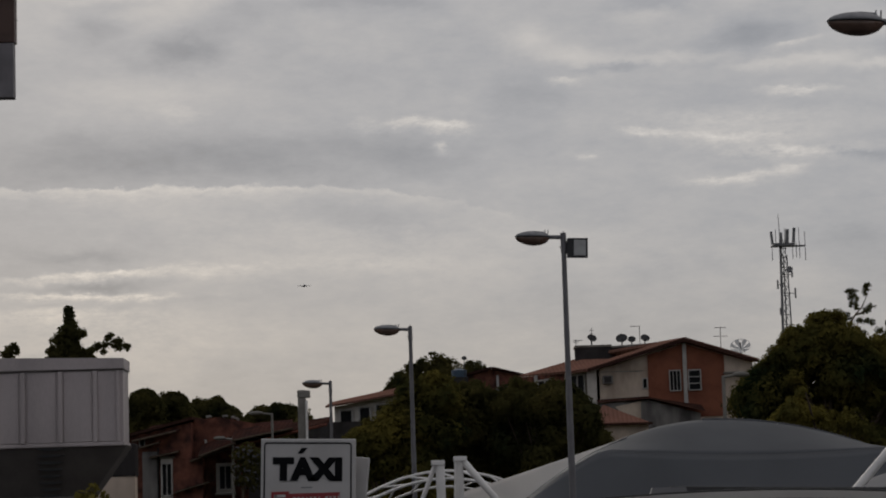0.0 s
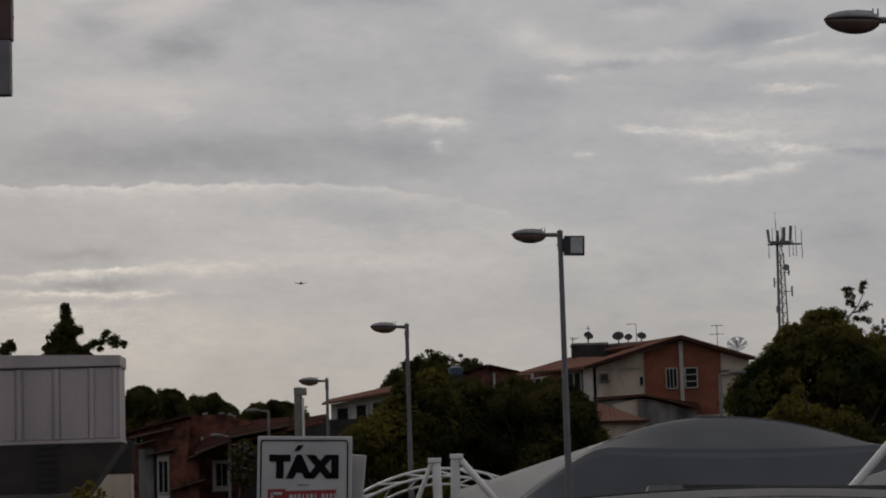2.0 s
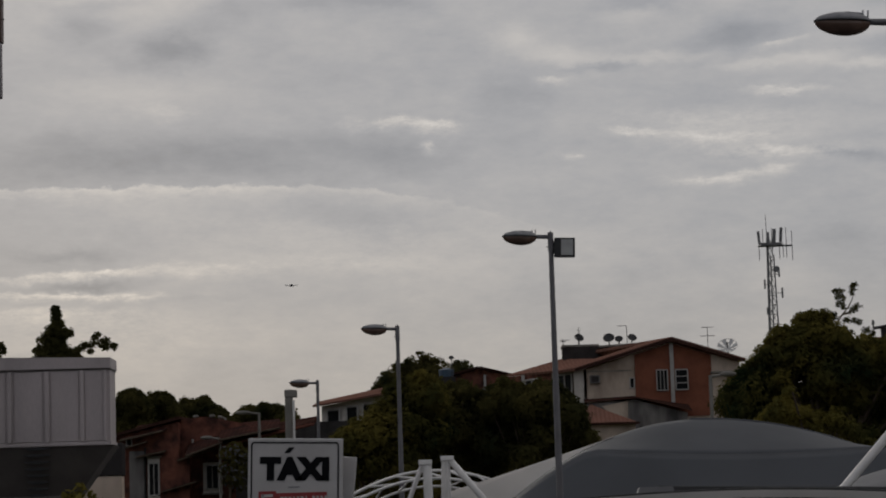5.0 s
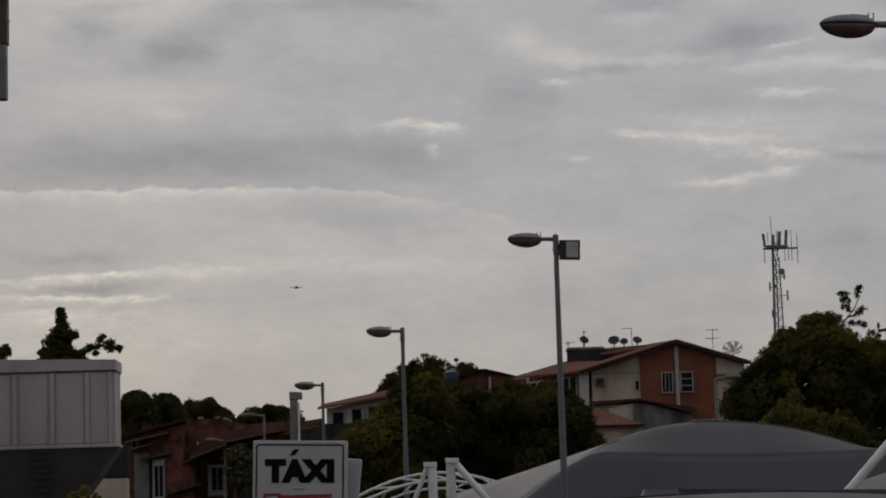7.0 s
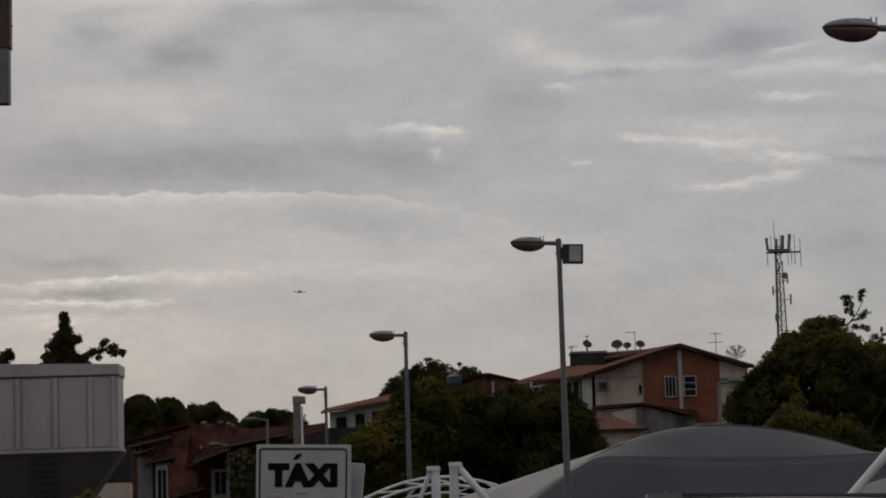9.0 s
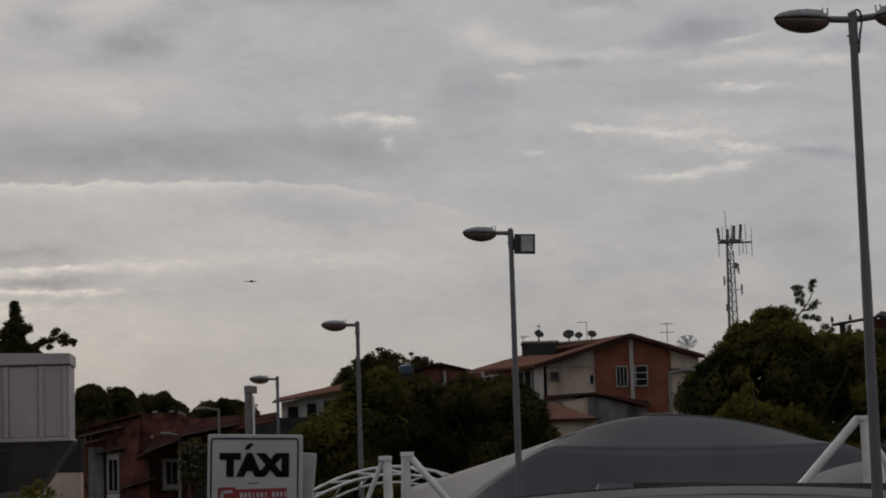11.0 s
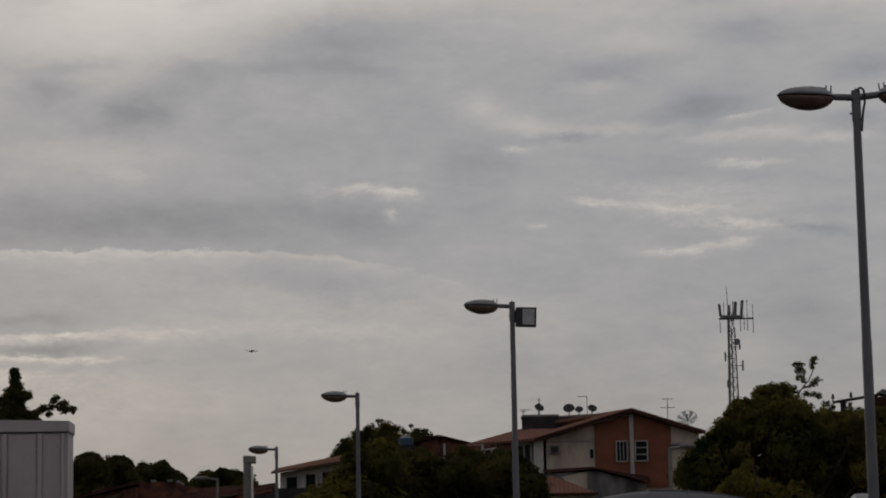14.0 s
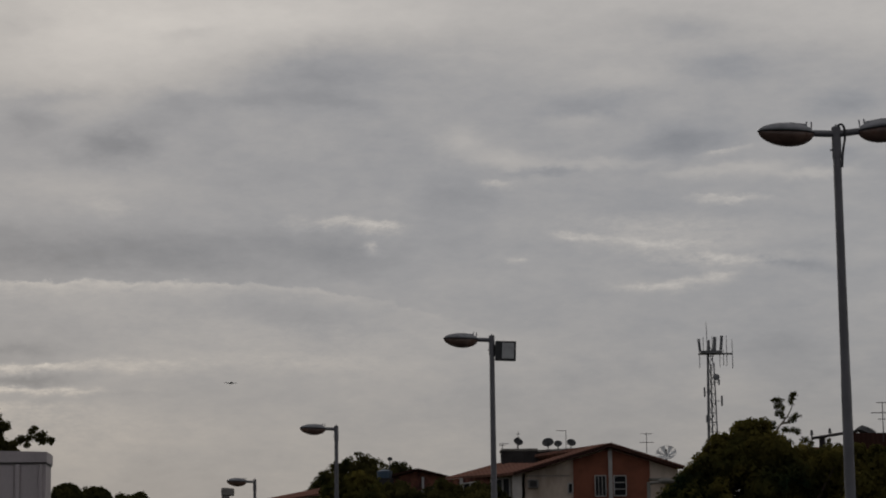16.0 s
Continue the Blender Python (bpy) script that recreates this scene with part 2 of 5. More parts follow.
M_POST = material("galvanised_paint", (0.165, 0.16, 0.17), 0.55, 0.3, 0.25, 1.5, 0.1, 60)
M_HOUSING = material("grey_cast_metal", (0.25, 0.25, 0.265), 0.5, 0.3, 0.3, 6, 0.1, 60)
M_BOWL = material("amber_bowl", (0.17, 0.105, 0.08), 0.3, 0.0, 0.35, 5, 0, 30)
M_BLACK = material("black_rubber", (0.02, 0.02, 0.022), 0.5, 0.0, 0.3, 5)
M_LENS = material("pale_lamp_glass", (0.42, 0.42, 0.42), 0.2, 0.0, 0.2, 4)
M_WHITE_SIGN = material("white_enamel", (0.50, 0.48, 0.475), 0.4, 0.0, 0.12, 3, 0, 50)
M_INK = material("black_vinyl", (0.012, 0.012, 0.014), 0.85, 0.0, 0.2, 5)
M_RED = material("red_vinyl", (0.30, 0.030, 0.035), 0.45, 0.0, 0.2, 5)
M_CLAD = material("white_metal_cladding", (0.46, 0.402, 0.402), 0.45, 0.0, 0.3, 1.2, 0.05, 50, (1, 1, 0.35))
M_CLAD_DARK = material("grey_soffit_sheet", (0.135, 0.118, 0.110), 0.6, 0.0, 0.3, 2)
M_BROWN = material("rust_brown_sheet", (0.085, 0.045, 0.036), 0.6, 0.0, 0.3, 3)
M_GREY_BAND = material("dull_grey_sheet", (0.20, 0.185, 0.20), 0.6, 0.0, 0.25, 3)
M_BLUE = material("blue_sheet", (0.03, 0.07, 0.30), 0.5, 0.0, 0.2, 3)
M_FABRIC = material("dark_grey_membrane", (0.086, 0.091, 0.102), 0.75, 0.0, 0.15, 0.5, 0.05, 90)
M_FABRIC_PALE = material("off_white_membrane", (0.80, 0.78, 0.76), 0.7, 0.0, 0.2, 0.6, 0.05, 90)
M_FABRIC_MID = material("mid_grey_membrane", (0.19, 0.19, 0.20), 0.7, 0.0, 0.2, 0.6, 0.05, 90)
M_STEEL_WHITE = material("white_painted_steel", (0.78, 0.76, 0.745), 0.45, 0.0, 0.2, 2, 0.05, 60)
M_CREAM = material("weathered_cream_plaster", (0.58, 0.48, 0.395), 0.9, 0.0, 0.35, 0.8, 0.3, 5, stretch=(1, 1, 0.55), second=(0.33, 0.265, 0.215))
M_WHITEWALL = material("white_limewash", (0.60, 0.56, 0.52), 0.9, 0.0, 0.3, 1.0, 0.2, 14)
M_BRICK = material("orange_brick", (0.235, 0.092, 0.058), 0.9, 0.0, 0.3, 1.1, 0.5, 14, second=(0.165, 0.064, 0.043))
M_BRICK_RAW = material("raw_red_brick", (0.195, 0.080, 0.058), 0.95, 0.0, 0.85, 1.8, 0.6, 4, second=(0.058, 0.032, 0.028))
M_TILE = material("clay_roof_tile", (0.21, 0.107, 0.082), 0.9, 0.0, 0.4, 1.2, 0.5, 8, second=(0.165, 0.09, 0.07), stripes=("X", 1.6))
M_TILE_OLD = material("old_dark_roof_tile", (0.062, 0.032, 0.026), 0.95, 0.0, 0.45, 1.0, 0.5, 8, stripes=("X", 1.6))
M_TILE_WORN = material("worn_red_roof_tile", (0.068, 0.031, 0.025), 0.95, 0.0, 0.7, 1.6, 0.6, 4, second=(0.040, 0.024, 0.022), stripes=("X", 1.6))
M_CONCRETE = material("bare_concrete", (0.26, 0.245, 0.225), 0.9, 0.0, 0.35, 1.2, 0.3, 12)
M_GREYWALL = material("streaked_grey_render", (0.25, 0.235, 0.225), 0.95, 0.0, 0.4, 1.1, 0.3, 6, stretch=(1, 1, 0.3), second=(0.085, 0.08, 0.08))
M_DARKWALL = material("dark_render", (0.055, 0.050, 0.050), 0.95, 0.0, 0.4, 1.2, 0.3, 12)
M_PANE = material("dark_window_glass", (0.008, 0.009, 0.010), 0.72, 0.0, 0.2, 2)
M_FRAME = material("white_window_paint", (0.42, 0.40, 0.38), 0.6, 0.0, 0.2, 4)
M_DISH = material("grey_dish_mesh", (0.055, 0.055, 0.058), 0.6, 0.3, 0.2, 4)
M_DISH_PALE = material("pale_dish_mesh", (0.60, 0.60, 0.60), 0.6, 0.2, 0.2, 4)
M_TOWER = material("tower_steel", (0.20, 0.20, 0.21), 0.6, 0.4, 0.3, 0.6)
M_TANK_BLUE = material("blue_water_tank", (0.055, 0.095, 0.15), 0.5, 0.0, 0.25, 2)
# olive and dark leaf: noise blotches put lit and shaded foliage into the colour
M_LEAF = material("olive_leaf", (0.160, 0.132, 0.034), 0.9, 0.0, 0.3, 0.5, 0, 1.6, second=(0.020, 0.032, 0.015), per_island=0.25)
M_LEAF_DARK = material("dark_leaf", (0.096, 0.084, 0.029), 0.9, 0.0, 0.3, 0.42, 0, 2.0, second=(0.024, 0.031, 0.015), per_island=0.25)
M_LEAF_PALE = material("pale_grey_leaf", (0.13, 0.13, 0.14), 0.9, 0.0, 0.4, 3.0, 0, 9)
M_LEAF_YELLOW = material("yellow_green_leaf", (0.175, 0.145, 0.036), 0.9, 0.0, 0.4, 0.5, 0, 3, second=(0.070, 0.070, 0.024), per_island=0.3)
M_BARK = material("grey_bark", (0.11, 0.085, 0.065), 0.95, 0.0, 0.4, 3, 0.5, 20, (1, 1, 0.3))
M_GROUND = material("dry_earth_and_grass", (0.085, 0.075, 0.045), 0.95, 0.0, 0.4, 0.08, 0.3, 1.5, second=(0.055, 0.062, 0.028))
M_ASPHALT = material("worn_asphalt", (0.055, 0.054, 0.055), 0.9, 0.0, 0.3, 0.3, 0.3, 30)
M_PLANE = material("aircraft_paint", (0.05, 0.05, 0.055), 0.9, 0.0, 0.15, 0.2)


# leaves let part of the light through
for leaf in (M_LEAF, M_LEAF_DARK, M_LEAF_YELLOW):
    t = leaf.node_tree
    shine = t.nodes["Principled BSDF"]
    through_leaf = t.nodes.new("ShaderNodeBsdfTranslucent")
    t.links.new(shine.inputs["Base Color"].links[0].from_socket, through_leaf.inputs["Color"])
    blend = t.nodes.new("ShaderNodeMixShader")
    blend.inputs[0].default_value = 0.4
    t.links.new(shine.outputs[0], blend.inputs[1])
    t.links.new(through_leaf.outputs[0], blend.inputs[2])
    t.links.new(blend.outputs[0], t.nodes["Material Output"].inputs[0])

# the pale cloth lets part of the sky's light through
for cloth, share in ((M_FABRIC_PALE, 0.52), (M_FABRIC, 0.06)):
    t = cloth.node_tree
    shine = t.nodes["Principled BSDF"]
    glowing = t.nodes.new("ShaderNodeBsdfTranslucent")
    glowing.inputs["Color"].default_value = (0.72, 0.69, 0.67, 1)
    blend = t.nodes.new("ShaderNodeMixShader")
    blend.inputs[0].default_value = share
    t.links.new(shine.outputs[0], blend.inputs[1])
    t.links.new(glowing.outputs[0], blend.inputs[2])
    t.links.new(blend.outputs[0], t.nodes["Material Output"].inputs[0])


# ---- builders ----
def part(name, bm, mat, parent=None, label="", smooth=False):
    me = bpy.data.meshes.new(name)
    bmesh.ops.recalc_face_normals(bm, faces=bm.faces)
    if smooth:
        bmesh.ops.split_edges(bm, edges=[e for e in bm.edges if any(len(f.verts) > 4 for f in e.link_faces)])
    bm.to_mesh(me)
    bm.free()
    me.materials.append(mat)
    if smooth:
        me.polygons.foreach_set("use_smooth", [len(p.vertices) <= 4 for p in me.polygons])
    ob = new(name, me)
    ob.parent = parent
    if label:
        ob["label"] = label
    return ob


def thing(name, at, label, category, group="", turn=0):
    e = new(name)
    e.matrix_basis = pose(*at, 0, 0, turn)
    return tagged(e, label, category, group)


def box(bm, centre, size, bevel=0.0, turn=(0, 0, 0)):
    m = pose(*centre, *turn) @ Matrix.Diagonal((*size, 1))
    made = bmesh.ops.create_cube(bm, size=1, matrix=m)
    if bevel:
        edges = list({e for v in made["verts"] for e in v.link_edges})
        bmesh.ops.bevel(bm, geom=edges, offset=bevel, segments=2, affect="EDGES", profile=0.5)
    return bm


def tube(bm, a, b, r0, r1=None, seg=10):
    a, b = Vector(a), Vector(b)
    r1 = r0 if r1 is None else r1
    q = (b - a).to_track_quat("Z", "Y").to_matrix().to_4x4()
    m = Matrix.Translation((a + b) / 2) @ q
    bmesh.ops.create_cone(bm, cap_ends=True, segments=seg, radius1=r0, radius2=r1, depth=(b - a).length, matrix=m)
    return bm


def path_tube(bm, pts, r, seg=8):
    """One smooth tube along a line of points."""
    pts = [Vector(p) for p in pts]
    rings = []
    for i, p in enumerate(pts):
        way = (pts[min(i + 1, len(pts) - 1)] - pts[max(i - 1, 0)]).normalized()
        side = way.cross(Vector((0.12, 1, 0.07))).normalized()
        top = side.cross(way)
        rings.append([bm.verts.new(p + (side * math.cos(a) + top * math.sin(a)) * r) for a in (k * math.tau / seg for k in range(seg))])
    for a, b in zip(rings, rings[1:]):
        for k in range(seg):
            bm.faces.new((a[k], a[(k + 1) % seg], b[(k + 1) % seg], b[k]))
    bm.faces.new(rings[0])
    bm.faces.new(list(reversed(rings[-1])))
    return bm


def prism(bm, poly, along):
    """A flat outline swept along a vector."""
    along = Vector(along)
    low = [bm.verts.new(p) for p in poly]
    high = [bm.verts.new(Vector(p) + along) for p in poly]
    bm.faces.new(low)
    bm.faces.new(list(reversed(high)))
    n = len(poly)
    for i in range(n):
        bm.faces.new((low[i], low[(i + 1) % n], high[(i + 1) % n], high[i]))
    return bm


def sheet(bm, f, nu, nv, thick=0.02):
    """A curved sheet f(u, v) with thickness downwards."""
    grids = []
    for dz in (0.0, -thick):
        grids.append([[bm.verts.new(Vector(f(i / nu, j / nv)) + Vector((0, 0, dz))) for j in range(nv + 1)] for i in range(nu + 1)])
    for g in grids:
        for i in range(nu):
            for j in range(nv):
                bm.faces.new((g[i][j], g[i + 1][j], g[i + 1][j + 1], g[i][j + 1]))
    a, b = grids
    rim = [(i, 0) for i in range(nu)] + [(nu, j) for j in range(nv)] + [(i, nv) for i in range(nu, 0, -1)] + [(0, j) for j in range(nv, 0, -1)]
    for k in range(len(rim)):
        (i, j), (m, n) = rim[k], rim[(k + 1) % len(rim)]
        bm.faces.new((a[i][j], a[m][n], b[m][n], b[i][j]))
    return bm


def ground_height(x, y):
    def ease(lo, hi):
        t = min(1.0, max(0.0, (y - lo) / (hi - lo)))
        return t * t * (3 - 2 * t)
    return 8.0 * ease(66, 150) + 4.5 * ease(150, 330)


# ---- ground ----
bm = bmesh.new()
xs = [-3000, -1500, -700, -350, -180, -100, -60, -40, -25, -12, 0, 12, 25, 40, 60, 100, 180, 350, 700, 1500, 3000]
ys = [-3000, -1200, -500, -200, -80, -20, 10, 30, 50, 66, 74, 82, 90, 100, 110, 120, 130, 140, 150, 175, 200, 230, 260, 300, 330, 500, 1000, 2000, 4500]
vs = [[bm.verts.new((x, y, ground_height(x, y))) for y in ys] for x in xs]
for i in range(len(xs) - 1):
    for j in range(len(ys) - 1):
        bm.faces.new((vs[i][j], vs[i + 1][j], vs[i + 1][j + 1], vs[i][j + 1]))
tagged(part("ground", bm, M_GROUND, smooth=True), "dry earth and rough grass rising to a low hill", "ground", kind="structure")
bm = box(bmesh.new(), (0, 25, 0.02), (70, 80, 0.04))
tagged(part("pavement", bm, M_ASPHALT), "worn dark asphalt of a parking area", "pavement", kind="structure")


# ---- lamp posts of the parking area ----
def lamp_head(post, side, z, tilt):
    """Almond-shaped luminaire on a short arm; side -1 or 1."""
    turn = pose(0, 0, z + 0.015, 0, tilt, 0 if side > 0 else 180)
    bm = bmesh.new()
    tube(bm, turn @ Vector((0.03, 0, 0)), turn @ Vector((0.34, 0, 0.0)), 0.043, 0.040, 12)
    arm = part("arm", bm, M_POST, post, smooth=True)

    def shell(sign, deep, name, mat, label):
        rings = []
        bm = bmesh.new()
        n, m = 16, 9
        for i in range(n + 1):
            s = 0.5 - 0.5 * math.cos(math.pi * i / n)
            w = 0.145 * (math.sin(math.pi * s ** 0.9)) ** 0.45 + 0.003
            d = deep * (math.sin(math.pi * s ** 0.9)) ** 0.47 + 0.003
            rings.append([bm.verts.new(turn @ Vector((0.27 + 0.67 * s, -w * math.cos(math.pi * k / m), sign * d * math.sin(math.pi * k / m)))) for k in range(m + 1)])
        for i in range(n):
            for k in range(m):
                bm.faces.new((rings[i][k], rings[i + 1][k], rings[i + 1][k + 1], rings[i][k + 1]))
            bm.faces.new((rings[i][0], rings[i][m], rings[i + 1][m], rings[i + 1][0]))
        bmesh.ops.remove_doubles(bm, verts=bm.verts, dist=0.001)
        return part(name, bm, mat, post, label, smooth=True)

    housing = shell(1, 0.115, "housing", M_HOUSING, "grey cast metal lamp housing")
    shell(-1, 0.17, "bowl", M_BOWL, "smoked amber lamp bowl")
    bm = bmesh.new()
    for i in range(25):
        s0, s1 = 0.5 - 0.5 * math.cos(math.pi * i / 25), 0.5 - 0.5 * math.cos(math.pi * (i + 1) / 25)
        for k in (-1, 1):
            w0 = 0.150 * (math.sin(math.pi * max(s0, 1e-6) ** 0.9)) ** 0.45
            w1 = 0.150 * (math.sin(math.pi * min(s1, 1 - 1e-6) ** 0.9)) ** 0.45
            tube(bm, turn @ Vector((0.27 + 0.67 * s0, k * w0, 0)), turn @ Vector((0.27 + 0.67 * s1, k * w1, 0)), 0.012, 0.012, 6)
    part("rim", bm, M_BLACK, post, smooth=True)
    bm = bmesh.new()
    lower = [(0.36, 0.085), (0.58, 0.105), (0.58, -0.105), (0.36, -0.085)]
    base = [bm.verts.new(turn @ Vector((u, v, 0.03))) for u, v in lower]
    lid = [bm.verts.new(turn @ Vector((u * 0.97 + 0.014, v * 0.72, 0.098 + 0.05 * (u - 0.36)))) for u, v in lower]
    for k in range(4):
        bm.faces.new((base[k], base[(k + 1) % 4], lid[(k + 1) % 4], lid[k]))
    bm.faces.new(lid)
    part("gear_cover", bm, M_HOUSING, post)
    for dx in (0.30, 0.36):
        bm = tube(bmesh.new(), turn @ Vector((dx, 0, 0.02)), turn @ Vector((dx, 0, 0.14)), 0.009, 0.009, 6)
        part("bolt", bm, M_HOUSING, post)


def lamp_post(x, y, tall, heads, label, flood=False, wire_loop=False):
    post = thing("street_lamp", (x, y, 0.04), label, "street lamp", "parking area lamps")
    bm = bmesh.new()
    tube(bm, (0, 0, 0), (0, 0, 4.85), 0.074, 0.061, 16)
    part("lower_shaft", bm, M_POST, post, smooth=True)
    bm = tube(bmesh.new(), (0, 0, 4.90), (0, 0, tall - 0.36), 0.057, 0.049, 16)
    part("upper_shaft", bm, M_POST, post, smooth=True)
    bm = tube(bmesh.new(), (0, 0, 4.84), (0, 0, 4.91), 0.0615, 0.057, 16)
    part("joint", bm, M_POST, post, smooth=True)
    bm = tube(bmesh.new(), (0, 0, tall - 0.38), (0, 0, tall), 0.058, 0.056, 16)
    tube(bm, (-0.08, 0, tall - 0.28), (-0.05, 0, tall - 0.28), 0.012, 0.012, 6)
    tube(bm, (0, 0, tall), (0, 0, tall + 0.035), 0.014, 0.010, 6)
    part("collar", bm, M_POST, post, smooth=True)
    bm = box(bmesh.new(), (0, 0, 0.012), (0.34, 0.34, 0.024), 0.004)
    part("base_plate", bm, M_POST, post)
    for side in heads:
        lamp_head(post, side, tall - 0.10, -2.5 if side < 0 else -7.0)
    if wire_loop:
        pts = [(0.01, -0.04, tall - 0.01), (0.03, -0.05, tall + 0.02), (0.06, -0.05, tall + 0.025), (0.085, -0.05, tall + 0.0), (0.098, -0.05, tall - 0.06), (0.095, -0.05, tall - 0.15),
               (0.075, -0.05, tall - 0.25), (0.060, -0.045, tall - 0.36), (0.050, -0.04, tall - 0.5)]
        part("cable", path_tube(bmesh.new(), pts, 0.014), M_BLACK, post, "black looped cable", smooth=True)
    if flood:
        z = tall - 0.29
        bm = box(bmesh.new(), (0.09, 0, z), (0.12, 0.06, 0.24), 0.01)
        part("bracket", bm, M_BLACK, post)
        bm = box(bmesh.new(), (0.265, -0.05, z - 0.02), (0.405, 0.10, 0.385), 0.012, (0, 2, 0))
        part("floodlight_body", bm, M_BLACK, post, "black floodlight body")
        bm = box(bmesh.new(), (0.312, -0.106, z - 0.02), (0.235, 0.012, 0.31), 0.004, (0, 2, 0))
        part("floodlight_glass", bm, M_LENS, post, "pale floodlight glass")
    return post


lamp_post(5.59, 29, 7.91, (-1, 1), "grey steel lamp post with two almond luminaires", wire_loop=True)
lamp_post(2.32, 48, 7.94, (-1,), "grey steel lamp post with luminaire and floodlight", flood=True)
lamp_post(-0.97, 64, 7.75, (-1,), "grey steel lamp post with one almond luminaire")
lamp_post(-3.99, 83, 7.82, (-1,), "grey steel lamp post with one almond luminaire")


# ---- taxi sign ----
sign = thing("taxi_sign", (-1.628, 28, 0.04), "white taxi rank sign with two angled panels on a post", "sign")
bm = box(bmesh.new(), (0, 0, 2.36), (1.068, 0.06, 1.33), 0.012, (0, 1.9, 0))
panel = part("panel", bm, M_WHITE_SIGN, sign, "white enamel panel with rounded black border")
bm = bmesh.new()
for cx, cz, sx, sz in ((-0.005, 2.977, 0.92, 0.016), (-0.005, 1.75, 0.92, 0.016), (-0.493, 2.363, 0.016, 1.16), (0.483, 2.363, 0.016, 1.16)):
    box(bm, (cx, -0.033, cz), (sx, 0.005, sz))
for sx in (-1, 1):
    for sz, zc in ((1, 2.945), (-1, 1.782)):
        for k in range(4):
            a0, a1 = k * math.pi / 8, (k + 1) * math.pi / 8
            cx, cz = -0.005 + sx * 0.456, zc
            prism(bm, [(cx + sx * r * math.cos(a), -0.0355, cz + sz * r * math.sin(a)) for r, a in ((0.024, a0), (0.040, a0), (0.040, a1), (0.024, a1))], (0, 0.005, 0))
border = part("border", bm, M_INK, sign, "thin black border line")
border.matrix_basis = pose(0, 0, 0) @ Matrix.Translation((0, 0, 2.36)) @ pose(0, 0, 0, 0, 1.9, 0) @ Matrix.Translation((0, 0, -2.36))


def lettering(text, size, at, mat, parent, name, wide=1.0, bold=0.0, tilt=1.9):
    cu = bpy.data.curves.new(name, "FONT")
    cu.body, cu.size, cu.align_x, cu.align_y, cu.extrude, cu.offset = text, size, "CENTER", "BOTTOM_BASELINE", 0.003, bold
    cu.space_character = 1.05
    tmp = new(name + "_tmp", cu)
    me = bpy.data.meshes.new_from_object(tmp.evaluated_get(bpy.context.evaluated_depsgraph_get()))
    bpy.data.objects.remove(tmp)
    bpy.data.curves.remove(cu)
    me.materials.clear()
    me.materials.append(mat)
    ob = new(name, me)
    ob.parent = parent
    ob.matrix_basis = Matrix.Translation((0, 0, 2.36)) @ pose(0, 0, 0, 0, tilt, 0) @ Matrix.Translation(Vector(at) - Vector((0, 0, 2.36))) @ pose(0, 0, 0, 90, 0, 0) @ Matrix.Diagonal((wide, 1, 1, 1))
    return ob


bpy.context.view_layer.update()
lettering("TAXI", 0.318, (0.002, -0.036, 2.575), M_INK, sign, "word", 1.04, 0.025)
bm = prism(bmesh.new(), [(-0.105, -0.039, 2.862), (-0.050, -0.039, 2.862), (0.010, -0.039, 2.925), (-0.058, -0.039, 2.925)], (0, 0.006, 0))
part("accent", bm, M_INK, sign)
bm = bmesh.new()
box(bm, (0.02, -0.036, 2.345), (0.68, 0.006, 0.14), 0.0)
box(bm, (-0.31, -0.037, 2.34), (0.20, 0.008, 0.20), 0.0)
logo = part("logo_block", bm, M_RED, sign, "red logo block with pale bars")
for i, w in enumerate((0.05, 0.04, 0.04, 0.02, 0.03, 0.04, 0.02)):
    part("logo_bar", box(bmesh.new(), (-0.15 + 0.046 * i, -0.041, 2.345), (w * 0.7, 0.004, 0.055)), M_WHITE_SIGN, sign)
for i, w in enumerate((0.04, 0.035, 0.035, 0.03)):
    part("logo_bar", box(bmesh.new(), (0.21 + 0.045 * i, -0.041, 2.345), (w * 0.7, 0.004, 0.055)), M_WHITE_SIGN, sign)
bm = bmesh.new()
box(bm, (-0.31, -0.043, 2.39), (0.12, 0.004, 0.03))
box(bm, (-0.31, -0.043, 2.295), (0.12, 0.004, 0.03))
box(bm, (-0.365, -0.043, 2.34), (0.03, 0.004, 0.13))
part("logo_hook", bm, M_WHITE_SIGN, sign)
bm = box(bmesh.new(), (-0.01, -0.034, 2.478), (0.13, 0.004, 0.014))
part("small_print", bm, M_HOUSING, sign, "tiny grey line of small print")
bm = box(bmesh.new(), (0.19, 0.30, 2.225), (0.90, 0.06, 1.26), 0.012, (0, 6.5, -10))
part("rear_panel", bm, M_WHITE_SIGN, sign, "second white panel set at an angle")
for dx in (-0.30, 0.30):
    bm = tube(bmesh.new(), (dx, 0.07, 0), (dx, 0.07, 2.95), 0.038, 0.038, 12)
    part("post", bm, M_POST, sign, smooth=True)
for z in (1.9, 2.8):
    part("cross_rail", box(bmesh.new(), (0, 0.055, z), (0.9, 0.05, 0.05)), M_POST, sign)

# ---- metal-clad kiosk head ----
kiosk = thing("kiosk", (-5.65, 30, 0.04), "white ribbed metal kiosk head above a tapering grey soffit", "kiosk")
bm = box(bmesh.new(), (-0.02, 0.25, 3.64), (3.42, 0.50, 0.93))
part("body", bm, M_CLAD, kiosk)
bm = bmesh.new()
prism(bm, [(-1.77, -0.035, 4.07), (1.705, -0.035, 4.055), (1.705, -0.035, 4.18), (-1.77, -0.035, 4.275)], (0, 0.57, 0))
part("top_lip", bm, M_CLAD, kiosk, "smooth white coping strip")
